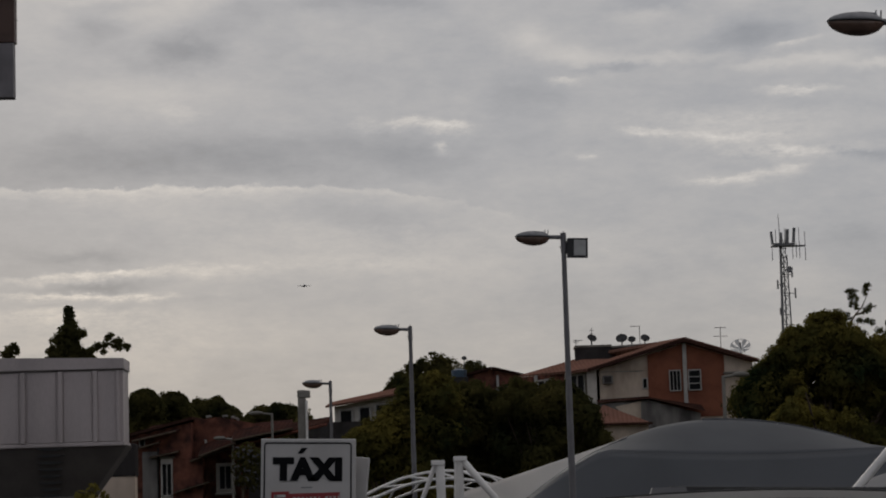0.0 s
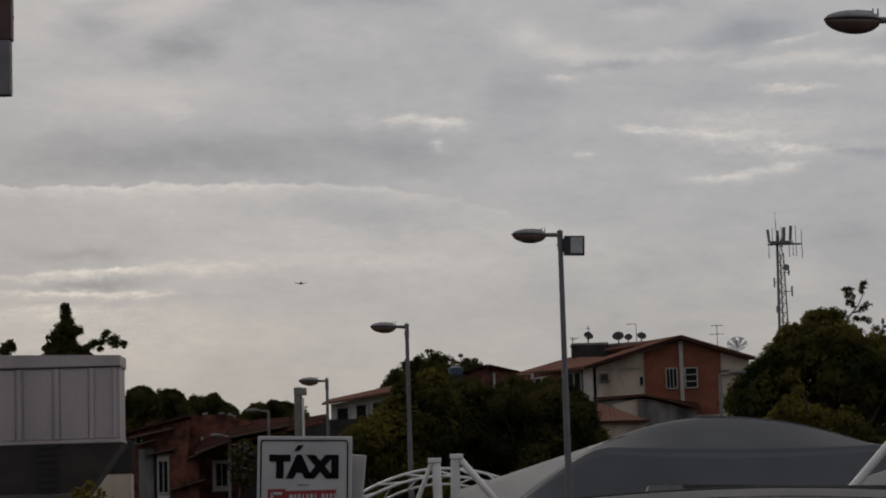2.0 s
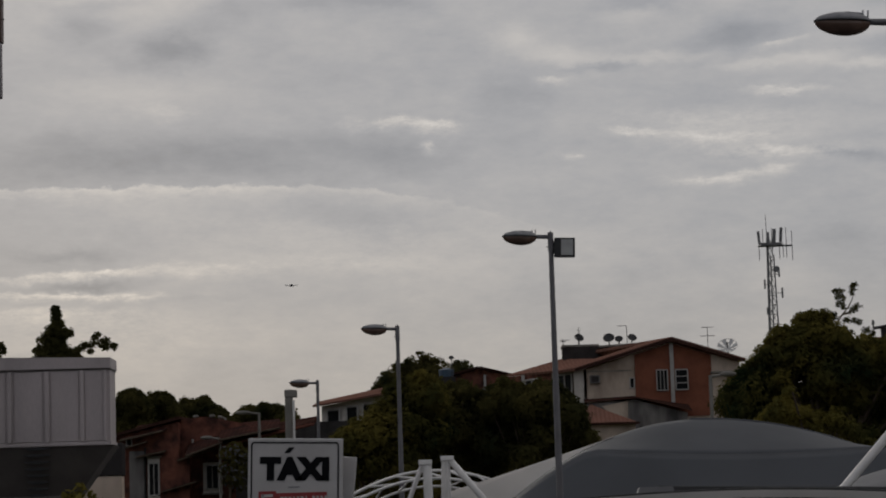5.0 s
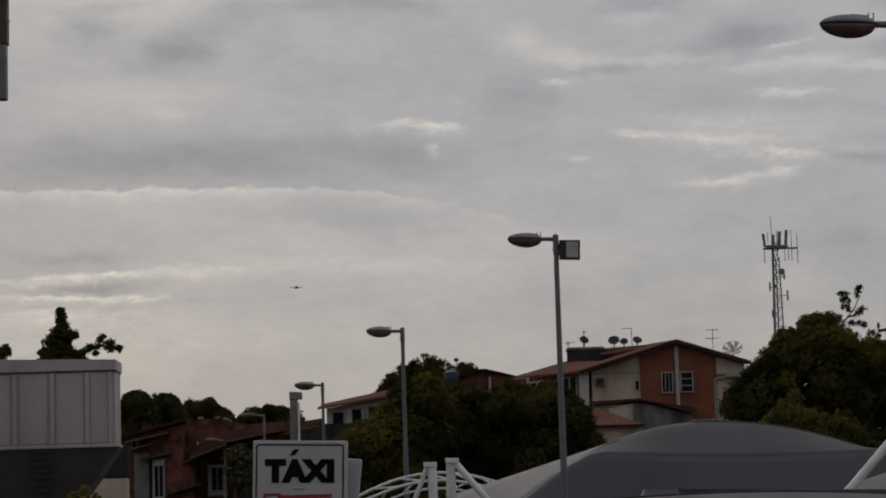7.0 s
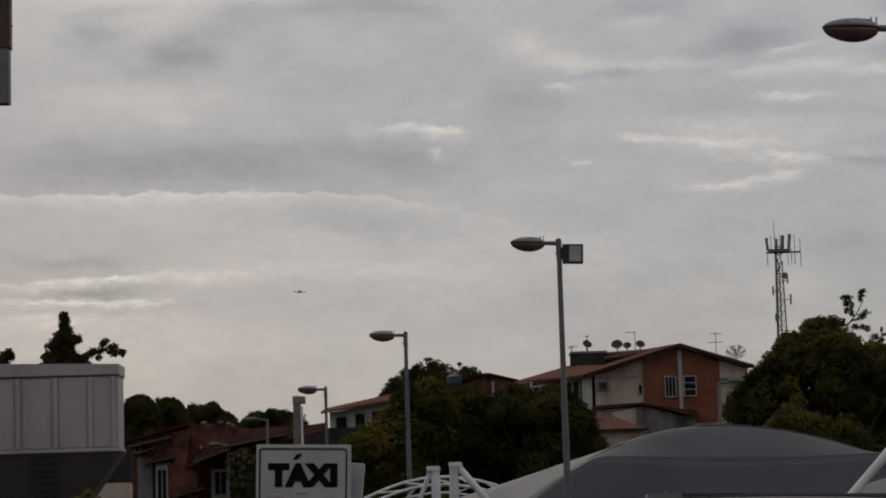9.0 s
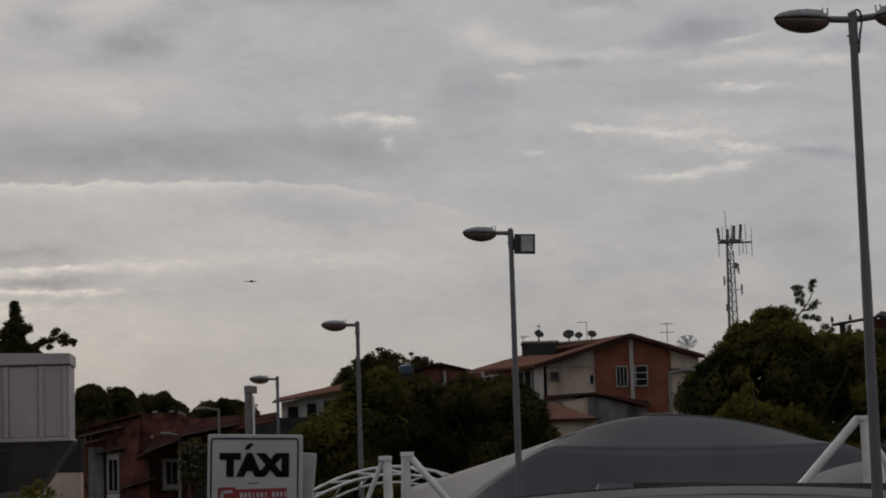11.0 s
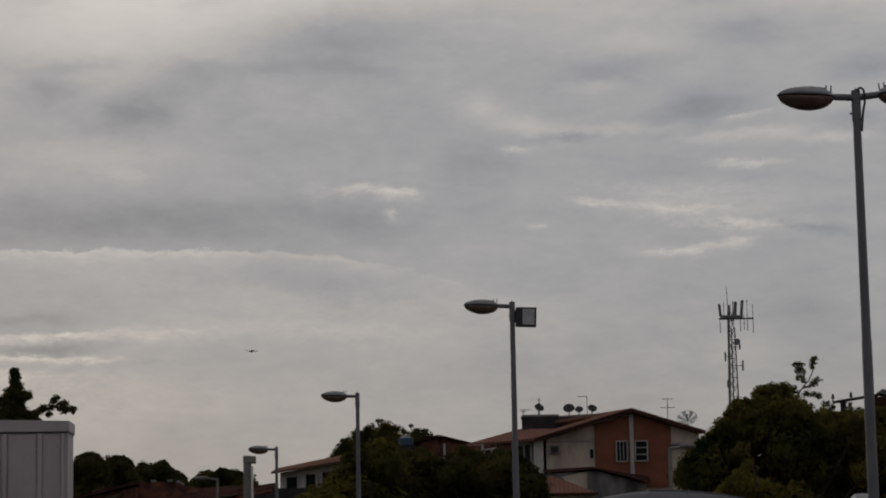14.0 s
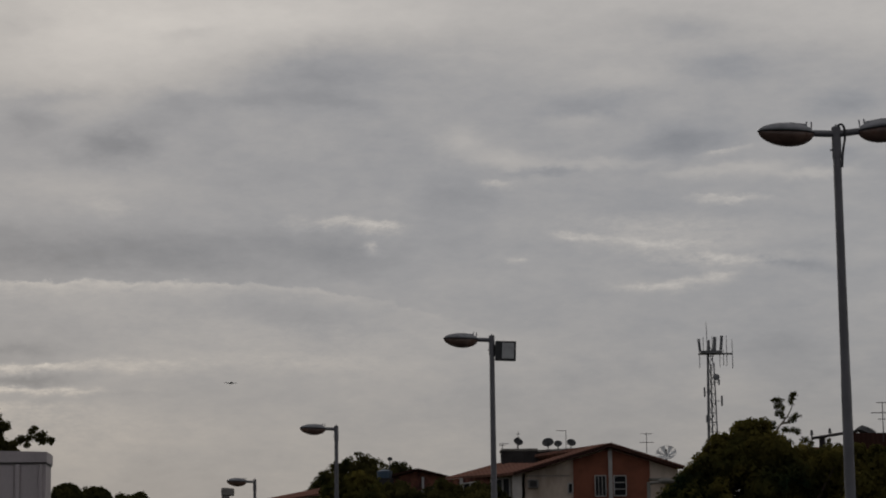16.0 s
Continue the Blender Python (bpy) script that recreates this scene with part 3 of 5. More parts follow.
# a solid dark strip stands in for the shade under the coping
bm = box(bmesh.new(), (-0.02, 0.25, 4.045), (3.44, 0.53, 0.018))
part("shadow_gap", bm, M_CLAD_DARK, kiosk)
bm = box(bmesh.new(), (-0.035, 0.25, 3.145), (3.48, 0.56, 0.05), 0.01)
part("bottom_lip", bm, M_CLAD, kiosk)
for x in (-1.29, -0.85, -0.41, 0.03, 0.475, 0.93, 1.355, 1.63):
    bm = box(bmesh.new(), (x, -0.018, 3.60), (0.055 if x < 1.6 else 0.04, 0.05, 0.86), 0.010)
    part("rib", bm, M_CLAD, kiosk)
for i, x in enumerate((-1.07, -0.63, -0.19, 0.25, 0.70, 1.14, 1.495)):
    bm = box(bmesh.new(), (x, -0.004, 3.60), (0.34 if i < 6 else 0.22, 0.012, 0.84), 0.003)
    part("panel", bm, M_CLAD, kiosk)
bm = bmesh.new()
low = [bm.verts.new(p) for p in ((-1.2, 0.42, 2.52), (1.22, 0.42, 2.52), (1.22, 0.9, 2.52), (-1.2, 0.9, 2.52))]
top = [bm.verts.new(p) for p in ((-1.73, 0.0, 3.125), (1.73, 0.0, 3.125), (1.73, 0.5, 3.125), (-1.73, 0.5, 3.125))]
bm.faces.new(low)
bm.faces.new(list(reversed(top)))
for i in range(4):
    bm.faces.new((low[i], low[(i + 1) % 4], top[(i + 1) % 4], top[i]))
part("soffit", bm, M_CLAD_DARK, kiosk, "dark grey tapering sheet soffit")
for i in range(8):
    d = i / 7.6
    w, cx, cy, cz = 0.19 - 0.06 * d, 0.80 - 0.06 * d, 0.42 * d - 0.012, 3.095 - 0.60 * d
    bm = prism(bmesh.new(), [(cx - w, cy, cz + 0.012), (cx - 0.3 * w, cy, cz + 0.020), (cx + 0.5 * w, cy, cz + 0.018), (cx + w, cy, cz + 0.008), (cx + 0.4 * w, cy, cz - 0.010), (cx - 0.5 * w, cy, cz - 0.014)], (0, 0.03, 0))
    part("louver", bm, M_BLACK, kiosk)
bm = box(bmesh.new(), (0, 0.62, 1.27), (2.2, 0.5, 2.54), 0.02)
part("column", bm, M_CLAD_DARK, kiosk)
bm = box(bmesh.new(), (-0.55, 0.33, 2.33), (1.0, 0.06, 0.4), 0.01)
part("blue_panel", bm, M_BLUE, kiosk, "blue sign panel")

cabin = thing("cabin", (-4.9, 36, 0.04), "small cream cabin with a dark grey roof band", "cabin")
part("wall", box(bmesh.new(), (-0.6, 0.15, 1.49), (1.80, 0.3, 2.98)), M_CREAM, cabin)
part("roof_band", box(bmesh.new(), (-0.6, 0.15, 3.22), (1.84, 0.34, 0.48), 0.02), M_DARKWALL, cabin)

# ---- pylon sign at the edge of the car park ----
pylon = thing("pylon_sign", (-6.15, 33, 0.0), "tall brown and grey pylon sign on a steel pole", "sign")
part("pole", tube(bmesh.new(), (0, 0, 0), (0, 0, 9.0), 0.10, 0.09, 16), M_POST, pylon, smooth=True)
part("upper_board", box(bmesh.new(), (-0.16, -0.16, 9.34), (1.18, 0.20, 1.12), 0.012), M_BROWN, pylon, "dark brown board")
part("lower_board", box(bmesh.new(), (-0.17, -0.16, 8.40), (1.16, 0.18, 0.755), 0.012), M_GREY_BAND, pylon, "dull grey lower board")
part("hook", tube(bmesh.new(), (0.43, -0.16, 9.12), (0.455, -0.16, 9.09), 0.010, 0.006, 6), M_BLACK, pylon)

# ---- tensile roofs ----
def tent_top(x):
    return 4.80 - (0.0905 if x < 6.05 else 0.052) * (x - 6.05) ** 2


tent = thing("membrane_tent", (6, 55, 0.0), "dark grey tensile membrane tent with a pale flank", "tent")


def seam(x):
    return 3.840 + 0.0139 * (x - 7.32) ** 2


def dome(u, v):
    """The back slope runs from the ridge down to a sagging seam; the front panel hangs from the seam."""
    x = 1.25 + 11.6 * u
    top = tent_top(x)
    hem = min(seam(x), 2.45 + (top - 2.45) * 0.93)
    if v < 0.5:
        return (x - 6, 3.0 - 5.6 * v, top + (hem - top) * (2 * v) ** 1.15)
    w = (v - 0.5) * 2
    return (x - 6, 0.2 - 1.5 * w, hem + (2.45 - hem) * w)


part("upper_membrane", sheet(bmesh.new(), lambda u, v: dome(u, v * 0.4999), 40, 9, 0.02), M_FABRIC, tent, smooth=True)
part("lower_membrane", sheet(bmesh.new(), lambda u, v: dome(u, 0.5 + v * 0.5), 40, 9, 0.02), M_FABRIC, tent, smooth=True)


def flank(u, v):
    xa, xb = 0.10 + 3.95 * u, 1.0 + 3.1 * u
    za, zb = 3.26 + 1.17 * u ** 1.05, tent_top(xb) if u > 0.05 else tent_top(xb) + 0.05
    w = 1 - (1 - v) ** 1.3
    return (xa + (xb - xa) * w - 6, 3.1 - 0.5 * v, za + (zb - za) * w - 0.10 * math.sin(math.pi * v) * (1 - u))


part("pale_flank", sheet(bmesh.new(), flank, 30, 10, 0.02), M_FABRIC_PALE, tent, "off-white membrane flank", smooth=True)
bm = path_tube(bmesh.new(), [dome(i / 40, 0) for i in range(16, 41)], 0.03)
part("ridge_cable", bm, M_FABRIC, tent, smooth=True)
for x in (-4.4, -1.5, 1.6, 4.6):
    part("mast", tube(bmesh.new(), (x, 2.9, 0), (x, 2.9, tent_top(x + 6) - 0.03), 0.07, 0.05, 12), M_STEEL_WHITE, tent, smooth=True)

tent2 = thing("membrane_tent", (10.6, 51, 0.0), "mid grey tensile membrane tent beside steel masts", "tent")


def dome2(u, v):
    x = -3.4 + 6.8 * u
    return (x, 2.0 - 4.0 * v, 2.2 + (1.25 - 0.10 * x * x) * (1 - v ** 1.7))


part("membrane", sheet(bmesh.new(), dome2, 26, 12, 0.02), M_FABRIC_MID, tent2, smooth=True)
for x in (-2.2, 2.2):
    part("mast", tube(bmesh.new(), (x, 1.9, 0), (x, 1.9, 2.9), 0.06, 0.05, 12), M_STEEL_WHITE, tent2, smooth=True)

# arched lattice behind the masts
lattice = thing("lattice_arch", (-0.4, 59, 0.0), "white tubular steel lattice arch", "steel arch")


def chord(s, drop, back, spread=1.0):
    x = -1.95 + 3.9 * s
    return Vector((x * spread, back, 3.10 - drop + 0.56 * math.sin(math.pi * min(1, s * 0.98 + 0.02)) ** 0.85 + 0.32 * s))


for drop, back, sp, r in ((0.0, 0.0, 1.0, 0.035), (0.20, -0.5, 0.98, 0.035), (0.36, 0.4, 0.9, 0.03)):
    part("chord", path_tube(bmesh.new(), [chord(i / 18, drop, back, sp) for i in range(19)], r), M_STEEL_WHITE, lattice, smooth=True)
for i in range(6):
    s = i / 6
    part("brace", tube(bmesh.new(), chord(s, 0, 0), chord(s + 1 / 6, 0.20, -0.5, 0.98), 0.025, 0.025, 8), M_STEEL_WHITE, lattice, smooth=True)
    part("brace", tube(bmesh.new(), chord(s, 0.36, 0.4, 0.9), chord(s + 1 / 12, 0.20, -0.5, 0.98), 0.022, 0.022, 8), M_STEEL_WHITE, lattice, smooth=True)
for s in (0.0, 1.0):
    for drop, back, sp in ((0, 0, 1), (0.20, -0.5, 0.98)):
        p = chord(s, drop, back, sp)
        part("leg", tube(bmesh.new(), (p.x, p.y, ground_height(0, 59)), p, 0.05, 0.04, 10), M_STEEL_WHITE, lattice, smooth=True)


def steel_mast(x, y, z, feet, label):
    mast = thing("steel_mast", (x, y, 0.0), label, "mast", "white steel masts")
    part("cap_plate", box(bmesh.new(), (0, 0, z - 0.03), (0.25, 0.20, 0.09), 0.01), M_STEEL_WHITE, mast)
    for fx, fy, r0, r1, x0 in feet:
        part("leg", tube(bmesh.new(), (fx, fy, 0.0), (x0, 0, z - 0.05), r0, r1, 14), M_STEEL_WHITE, mast, smooth=True)


steel_mast(-0.25, 46, 3.52, ((0.10, -0.1, 0.08, 0.085, 0.03), (-1.45, 0.3, 0.045, 0.045, -0.05)), "white steel mast with a vertical and a raking leg")
steel_mast(0.16, 46.4, 3.60, ((-0.16, 0.3, 0.06, 0.06, -0.05), (0.02, 0.2, 0.055, 0.055, 0.0), (2.9, -0.6, 0.06, 0.065, 0.04)), "white steel mast with a long diagonal leg")
steel_mast(8.64, 46, 4.00, ((0.10, 0, 0.09, 0.085, 0.05), (-3.80, -0.6, 0.085, 0.085, -0.08)), "white steel mast with a thick diagonal leg")
steel_mast(8.98, 47, 3.60, ((0.95, -0.4, 0.08, 0.08, 0.0), (2.4, 0.3, 0.06, 0.06, 0.05)), "white steel mast with splayed legs")

# low arched canopy in front of the tents
canopy = thing("arched_canopy", (4.6, 40, 0.04), "pale grey arched canopy with a black edge strip", "canopy")


def arch(x):
    return 2.62 - 0.0145 * x * x


def canopy_top(u, v):
    x = -4.2 + 8.4 * u
    return (x, 0.02 + 2.2 * v, arch(x) - 0.01 - 0.15 * v)


part("sheet", sheet(bmesh.new(), canopy_top, 30, 4, 0.03), M_FABRIC_PALE, canopy, smooth=True)
bm = sheet(bmesh.new(), lambda u, v: (-4.2 + 8.4 * u, -0.02 + 0.035 * v, arch(-4.2 + 8.4 * u) - 0.02), 30, 1, 0.12)
part("fascia", bm, M_FABRIC_PALE, canopy, "pale grey fascia")
part("roof_hatch", prism(bmesh.new(), [(-1.42, 0.5, 2.50), (-0.72, 0.5, 2.50), (-0.80, 0.5, 2.71), (-1.34, 0.5, 2.71)], (0, 0.3, 0)), M_FABRIC_MID, canopy, "pale grey roof hatch")
part("roof_beam", box(bmesh.new(), (1.6, 1.2, 2.56), (5.2, 0.12, 0.20), 0.02, (0, 2.0, 0)), M_BLACK, canopy, "dark roof beam")
part("edge_strip", path_tube(bmesh.new(), [(-4.2 + 8.4 * i / 30, -0.01, arch(-4.2 + 8.4 * i / 30)) for i in range(31)], 0.016), M_BLACK, canopy, "black edge strip", smooth=True)
for x in (-3.9, 3.9):
    for y in (0.15, 2.0):
        part("post", tube(bmesh.new(), (x, y, 0), (x, y, arch(x) - 0.10), 0.05, 0.05, 10), M_POST, canopy, smooth=True)


# ---- houses on the hill ----
def slab(bm, pts, thick):
    a, b, c = (Vector(p) for p in pts[:3])
    n = (b - a).cross(c - a).normalized()
    if n.z < 0:
        n = -n
    return prism(bm, pts, n * thick)


def window(parent, x, y, z, w, h, bars, style="v"):
    """A framed window on a wall that faces the viewer: pane, frame and glazing bars."""
    win = part("window", box(bmesh.new(), (x, y + 0.02, z), (w, 0.05, h)), M_PANE, parent, "dark glass window in a white frame")
    bm = bmesh.new()
    for dx in (-w / 2, w / 2):
        box(bm, (x + dx, y - 0.02, z), (0.05, 0.10, h + 0.05))
    for dz in (-h / 2, h / 2):
        box(bm, (x, y - 0.02, z + dz), (w, 0.10, 0.05))
    part("frame", bm, M_FRAME, win)
    for i in range(bars):
        s = (i + 1) / (bars + 1) - 0.5
        bm = box(bmesh.new(), (x + s * w, y - 0.02, z), (0.03, 0.05, h)) if style == "v" else box(bmesh.new(), (x, y - 0.02, z + s * h), (w, 0.05, 0.04))
        part("bar", bm, M_FRAME, win)
    return win


def dish(x, y, z, r, face, mat, label, foot):
    d = thing("satellite_dish", (x, y, z), label, "satellite dish", "roof dishes", face)
    bm = bmesh.new()
    rings = [[bm.verts.new((r * q * math.cos(a), 0.42 * r * q * q, r * q * math.sin(a))) for a in (k * math.tau / 20 for k in range(20))] for q in (0.06, 0.35, 0.65, 0.85, 1.0)]
    for a, b in zip(rings, rings[1:]):
        for k in range(20):
            bm.faces.new((a[k], a[(k + 1) % 20], b[(k + 1) % 20], b[k]))
    bm.faces.new(rings[0])
    ob = part("reflector", bm, mat, d, smooth=True)
    ob.modifiers.new("thick", "SOLIDIFY").thickness = 0.02
    ob.matrix_basis = pose(0, 0, 0, 38, 0, 0)
    bm = bmesh.new()
    for a in (0.5, 2.6, 4.7):
        tube(bm, ob.matrix_basis @ Vector((r * 0.9 * math.cos(a), 0.4 * r, r * 0.9 * math.sin(a))), ob.matrix_basis @ Vector((0, 0.75 * r, 0)), 0.012, 0.012, 5)
    part("feed_arm", bm, M_DISH, d)
    part("stem", tube(bmesh.new(), (0, -0.02, -foot), (0, -0.02, 0), 0.03, 0.03, 8), M_DISH, d)
    return d


def aerial(x, y, z, tall, arms, label, turn=0):
    a = thing("roof_aerial", (x, y, z), label, "aerial", "roof aerials", turn)
    part("mast", tube(bmesh.new(), (0, 0, 0), (0, 0, tall), 0.022, 0.018, 6), M_DISH, a)
    for h, w, dx in arms:
        part("element", tube(bmesh.new(), (dx - w / 2, 0, h), (dx + w / 2, 0, h), 0.016, 0.016, 6), M_DISH, a)
    return a


SIDE = Vector((-3.73, 6.2, 0))
house = thing("house", (7.4, 124, 5.2), "two-storey gabled house, orange brick and cream plaster", "house", "hillside houses")
W, EAVE, TOP, APEX = 7.85, 5.92, 7.23, 4.43
bm = prism(bmesh.new(), [(0, 0, 0), (W, 0, 0), (W, 0, EAVE + 0.1), (APEX, 0, TOP - 0.1), (0, 0, EAVE - 0.05)], SIDE * 0.15)
prism(bm, [SIDE * 0.02, SIDE * 1.0, SIDE + Vector((0, 0, EAVE + 0.21)), SIDE * 0.02 + Vector((0, 0, EAVE - 0.06))], (W * 0.6, 0, 0))
part("wall", bm, M_CREAM, house, "weathered cream plaster walls")
bm = prism(bmesh.new(), [(2.58, -0.05, 3.4), (6.42, -0.05, 3.4), (6.42, -0.05, 6.46), (APEX, -0.05, TOP - 0.14), (2.58, -0.05, 6.56)], (0, 0.04, 0))
part("brick_facing", bm, M_BRICK, house, "orange brick facing")
part("pilaster", box(bmesh.new(), (4.44, -0.10, 5.54), (0.19, 0.10, 3.10)), M_FRAME, house, "pale vertical pilaster")
part("pier", box(bmesh.new(), (-0.16, 0.25, 5.0), (0.62, 0.5, 1.9)), M_WHITEWALL, house, "white corner pier")
window(house, 3.93, -0.08, 5.24, 0.54, 1.02, 2)
window(house, 4.91, -0.08, 5.24, 0.60, 1.00, 2, "h")
window(house, 2.42, 0.0, 5.15, 0.22, 0.50, 0)
bm = box(bmesh.new(), (0.55, -0.10, 5.38), (0.52, 0.22, 0.42), 0.02)
part("air_conditioner", bm, M_GREYWALL, house, "grey window air conditioner")
bm = box(bmesh.new(), (0.55, -0.215, 5.38), (0.36, 0.02, 0.30))
part("grille", bm, M_DARKWALL, house)
bm = slab(bmesh.new(), [(-0.45, -0.45, EAVE - 0.10), (APEX, -0.45, TOP), (APEX - 0.75, 0.9, TOP), (-1.2, 0.9, EAVE - 0.10)], 0.14)
part("roof", bm, M_TILE, house, "red clay tile roof slope")
bm = slab(bmesh.new(), [(-0.47, -0.43, EAVE - 0.12), (SIDE.x + 0.05, SIDE.y + 0.4, EAVE + 0.20), (SIDE.x + 3.0, SIDE.y + 0.9, EAVE + 1.0), (1.5, 0.95, EAVE + 0.46)], 0.12)
part("roof", bm, M_TILE, house, "red clay tile roof over the side wall")
bm = bmesh.new()
slab(bm, [(APEX, -0.45, TOP), (W + 0.25, -0.45, EAVE + 0.12), (W + 0.25 + SIDE.x, SIDE.y + 0.4, EAVE + 0.12), (APEX + SIDE.x, SIDE.y + 0.4, TOP)], 0.16)
part("roof", bm, M_TILE, house, "red clay tile roof slope")
bm = bmesh.new()
prism(bm, [(-0.45, -0.50, EAVE - 0.16), (APEX, -0.50, TOP - 0.06), (W + 0.25, -0.50, EAVE + 0.06), (W + 0.25, -0.50, EAVE + 0.20), (APEX, -0.50, TOP + 0.10), (-0.45, -0.50, EAVE)], (0, 0.05, 0))
part("verge_board", bm, M_TILE_OLD, house, "dark verge board")
# side wall openings, along the receding wall
sd = SIDE.normalized()
for k, (s, w, h, z) in enumerate(((1.6, 1.3, 1.25, 5.15), (4.6, 1.3, 1.2, 5.15))):
    a = sd * (s - w / 2) + Vector((-0.06, -0.04, z - h / 2))
    bm = prism(bmesh.new(), [a, a + sd * w, a + sd * w + Vector((0, 0, h)), a + Vector((0, 0, h))], (0.05, 0.03, 0))
    wn = part("window", bm, M_PANE, house, "dark window in a pale frame")
    bm = bmesh.new()
    for q in (0, 0.5, 1.0):
        c = a + sd * w * q + Vector((-0.02, -0.02, h / 2))
        box(bm, c, (0.08, 0.08, h + 0.1))
    for q in (0, h):
        tube(bm, a + Vector((-0.02, -0.02, q)), a + sd * w + Vector((-0.02, -0.02, q)), 0.045, 0.045, 4)
    part("frame", bm, M_FRAME, wn)
q = sd * 2.9 + Vector((-0.05, -0.03, 3.0))
bm = prism(bmesh.new(), [q, q + sd * 4.3, q + sd * 4.3 + Vector((0, 0, 3.1)), q + Vector((0, 0, 2.95))], (0.04, 0.025, 0))
part("brick_facing", bm, M_BRICK_RAW, house, "raw brick side facing")
part("pilaster", box(bmesh.new(), sd * 5.4 + Vector((-0.1, -0.08, 5.2)), (0.16, 0.16, 1.7)), M_FRAME, house, "pale vertical pilaster")
# lower storey: skirt roof, grey wall and hipped porch
bm = slab(bmesh.new(), [(-0.05, -1.5, 4.15), (2.5, -1.7, 4.28), (5.2, -1.9, 3.55), (5.2, -0.02, 4.0), (2.5, -0.02, 4.5), (-0.05, -0.02, 4.40)], 0.12)
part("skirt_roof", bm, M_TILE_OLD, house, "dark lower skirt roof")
bm = prism(bmesh.new(), [(0.1, -1.4, 0), (5.0, -1.4, 0), (5.0, -1.4, 3.5), (2.5, -1.4, 4.2), (0.1, -1.4, 4.1)], (0, 1.38, 0))
part("lower_wall", bm, M_GREYWALL, house, "grey rendered lower wall with darker streaks")

part("string_course", box(bmesh.new(), (1.30, -0.02, 5.78), (2.21, 0.04, 0.05)), M_CONCRETE, house, "stained string course")
part("canopy_ledge", box(bmesh.new(), (6.92, -0.25, 5.53), (1.13, 0.5, 0.09)), M_CONCRETE, house, "thin concrete ledge")
part("plaster_panel", prism(bmesh.new(), [(0.77, -1.44, 3.94), (2.07, -1.44, 4.18), (2.03, -1.44, 3.18), (1.14, -1.44, 3.54)], (0, 0.03, 0)), M_CREAM, house, "cream plaster beside the grey wall")

porch = thing("porch", (7.8, 112, 4.5), "low plastered porch with a hipped clay tile roof", "porch")
part("wall", box(bmesh.new(), (-0.2, 1.3, 1.6), (2.7, 2.4, 3.3)), M_CREAM, porch)
bm = bmesh.new()
base = [(-1.75, -0.2, 3.22), (1.30, -0.2, 3.20), (1.30, 2.8, 3.2), (-1.75, 2.8, 3.22)]
tip = bm.verts.new((-0.75, 1.5, 4.18))
bs = [bm.verts.new(p) for p in base]
for i in range(4):
    bm.faces.new((bs[i], bs[(i + 1) % 4], tip))
bm.faces.new(bs)
part("roof", bm, M_TILE, porch, "hipped red clay tile roof")
bm = box(bmesh.new(), (-0.22, -0.22, 3.19), (3.1, 0.06, 0.10))
part("eave_board", bm, M_TILE_OLD, porch)

shed = thing("roof_tank_house", (7.65, 130.0, 11.5), "dark rendered water tank house on the roof", "tank house")
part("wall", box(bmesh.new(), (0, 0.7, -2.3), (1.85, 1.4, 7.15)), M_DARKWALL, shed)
part("coping", box(bmesh.new(), (0, 0.7, 1.32), (1.95, 1.5, 0.12), 0.02), M_CONCRETE, shed)
bm = slab(bmesh.new(), [(0.8, 0.1, 1.20), (3.0, 0.1, 1.30), (3.0, 1.2, 1.30), (0.8, 1.2, 1.20)], 0.10)
part("ledge", bm, M_CONCRETE, shed)
part("wall", box(bmesh.new(), (1.9, 0.7, -2.3), (2.0, 1.0, 6.9)), M_DARKWALL, shed)
dish(7.58, 130.2, 13.20, 0.26, 200, M_DISH, "small grey round satellite dish", 0.35)
dish(9.18, 130.2, 13.13, 0.31, 170, M_DISH, "dark mesh satellite dish", 0.35)
dish(9.72, 130.4, 13.10, 0.22, 175, M_DISH, "dark mesh satellite dish", 0.35)
dish(10.41, 130.4, 13.14, 0.25, 190, M_DISH, "dark mesh satellite dish", 0.45)
dish(0.95, 149.2, 13.95, 0.16, 180, M_DISH, "tiny grey dish above the water tank", 1.2)
aerial(7.6, 130.1, 12.85, 0.95, ((0.80, 0.22, 0), (0.62, 0.16, 0)), "thin roof aerial with a ball top")
aerial(10.14, 130.3, 12.8, 1.05, ((1.03, 0.52, -0.24),), "hooked thin metal aerial mast")
aerial(14.26, 129.0, 6.2, 7.35, ((7.30, 0.62, 0), (6.85, 0.75, 0)), "comb-shaped roof television aerial")
aerial(6.75, 130.1, 12.85, 0.35, ((0.30, 0.5, 0.1), (0.22, 0.3, 0.0)), "low bent roof aerial")

wd = thing("satellite_dish", (15.35, 129.5, 12.40), "large pale open-mesh satellite dish", "satellite dish", "roof dishes", 168)
bm = bmesh.new()
R = 0.52
tip = pose(0, 0, 0, 42, 0, 0)
for a in (i * math.tau / 14 for i in range(14)):
    path_tube(bm, [tip @ Vector((R * q * math.cos(a), 0.40 * R * q * q, R * q * math.sin(a))) for q in (0.05, 0.35, 0.7, 1.0)], 0.013, 5)
part("rib", bm, M_DISH_PALE, wd, "pale radial dish ribs")
for q in (0.33, 0.66, 1.0):
    part("ring", path_tube(bmesh.new(), [tip @ Vector((R * q * math.cos(a), 0.40 * R * q * q, R * q * math.sin(a))) for a in (i * math.tau / 24 for i in range(25))], 0.014, 5), M_DISH_PALE, wd)
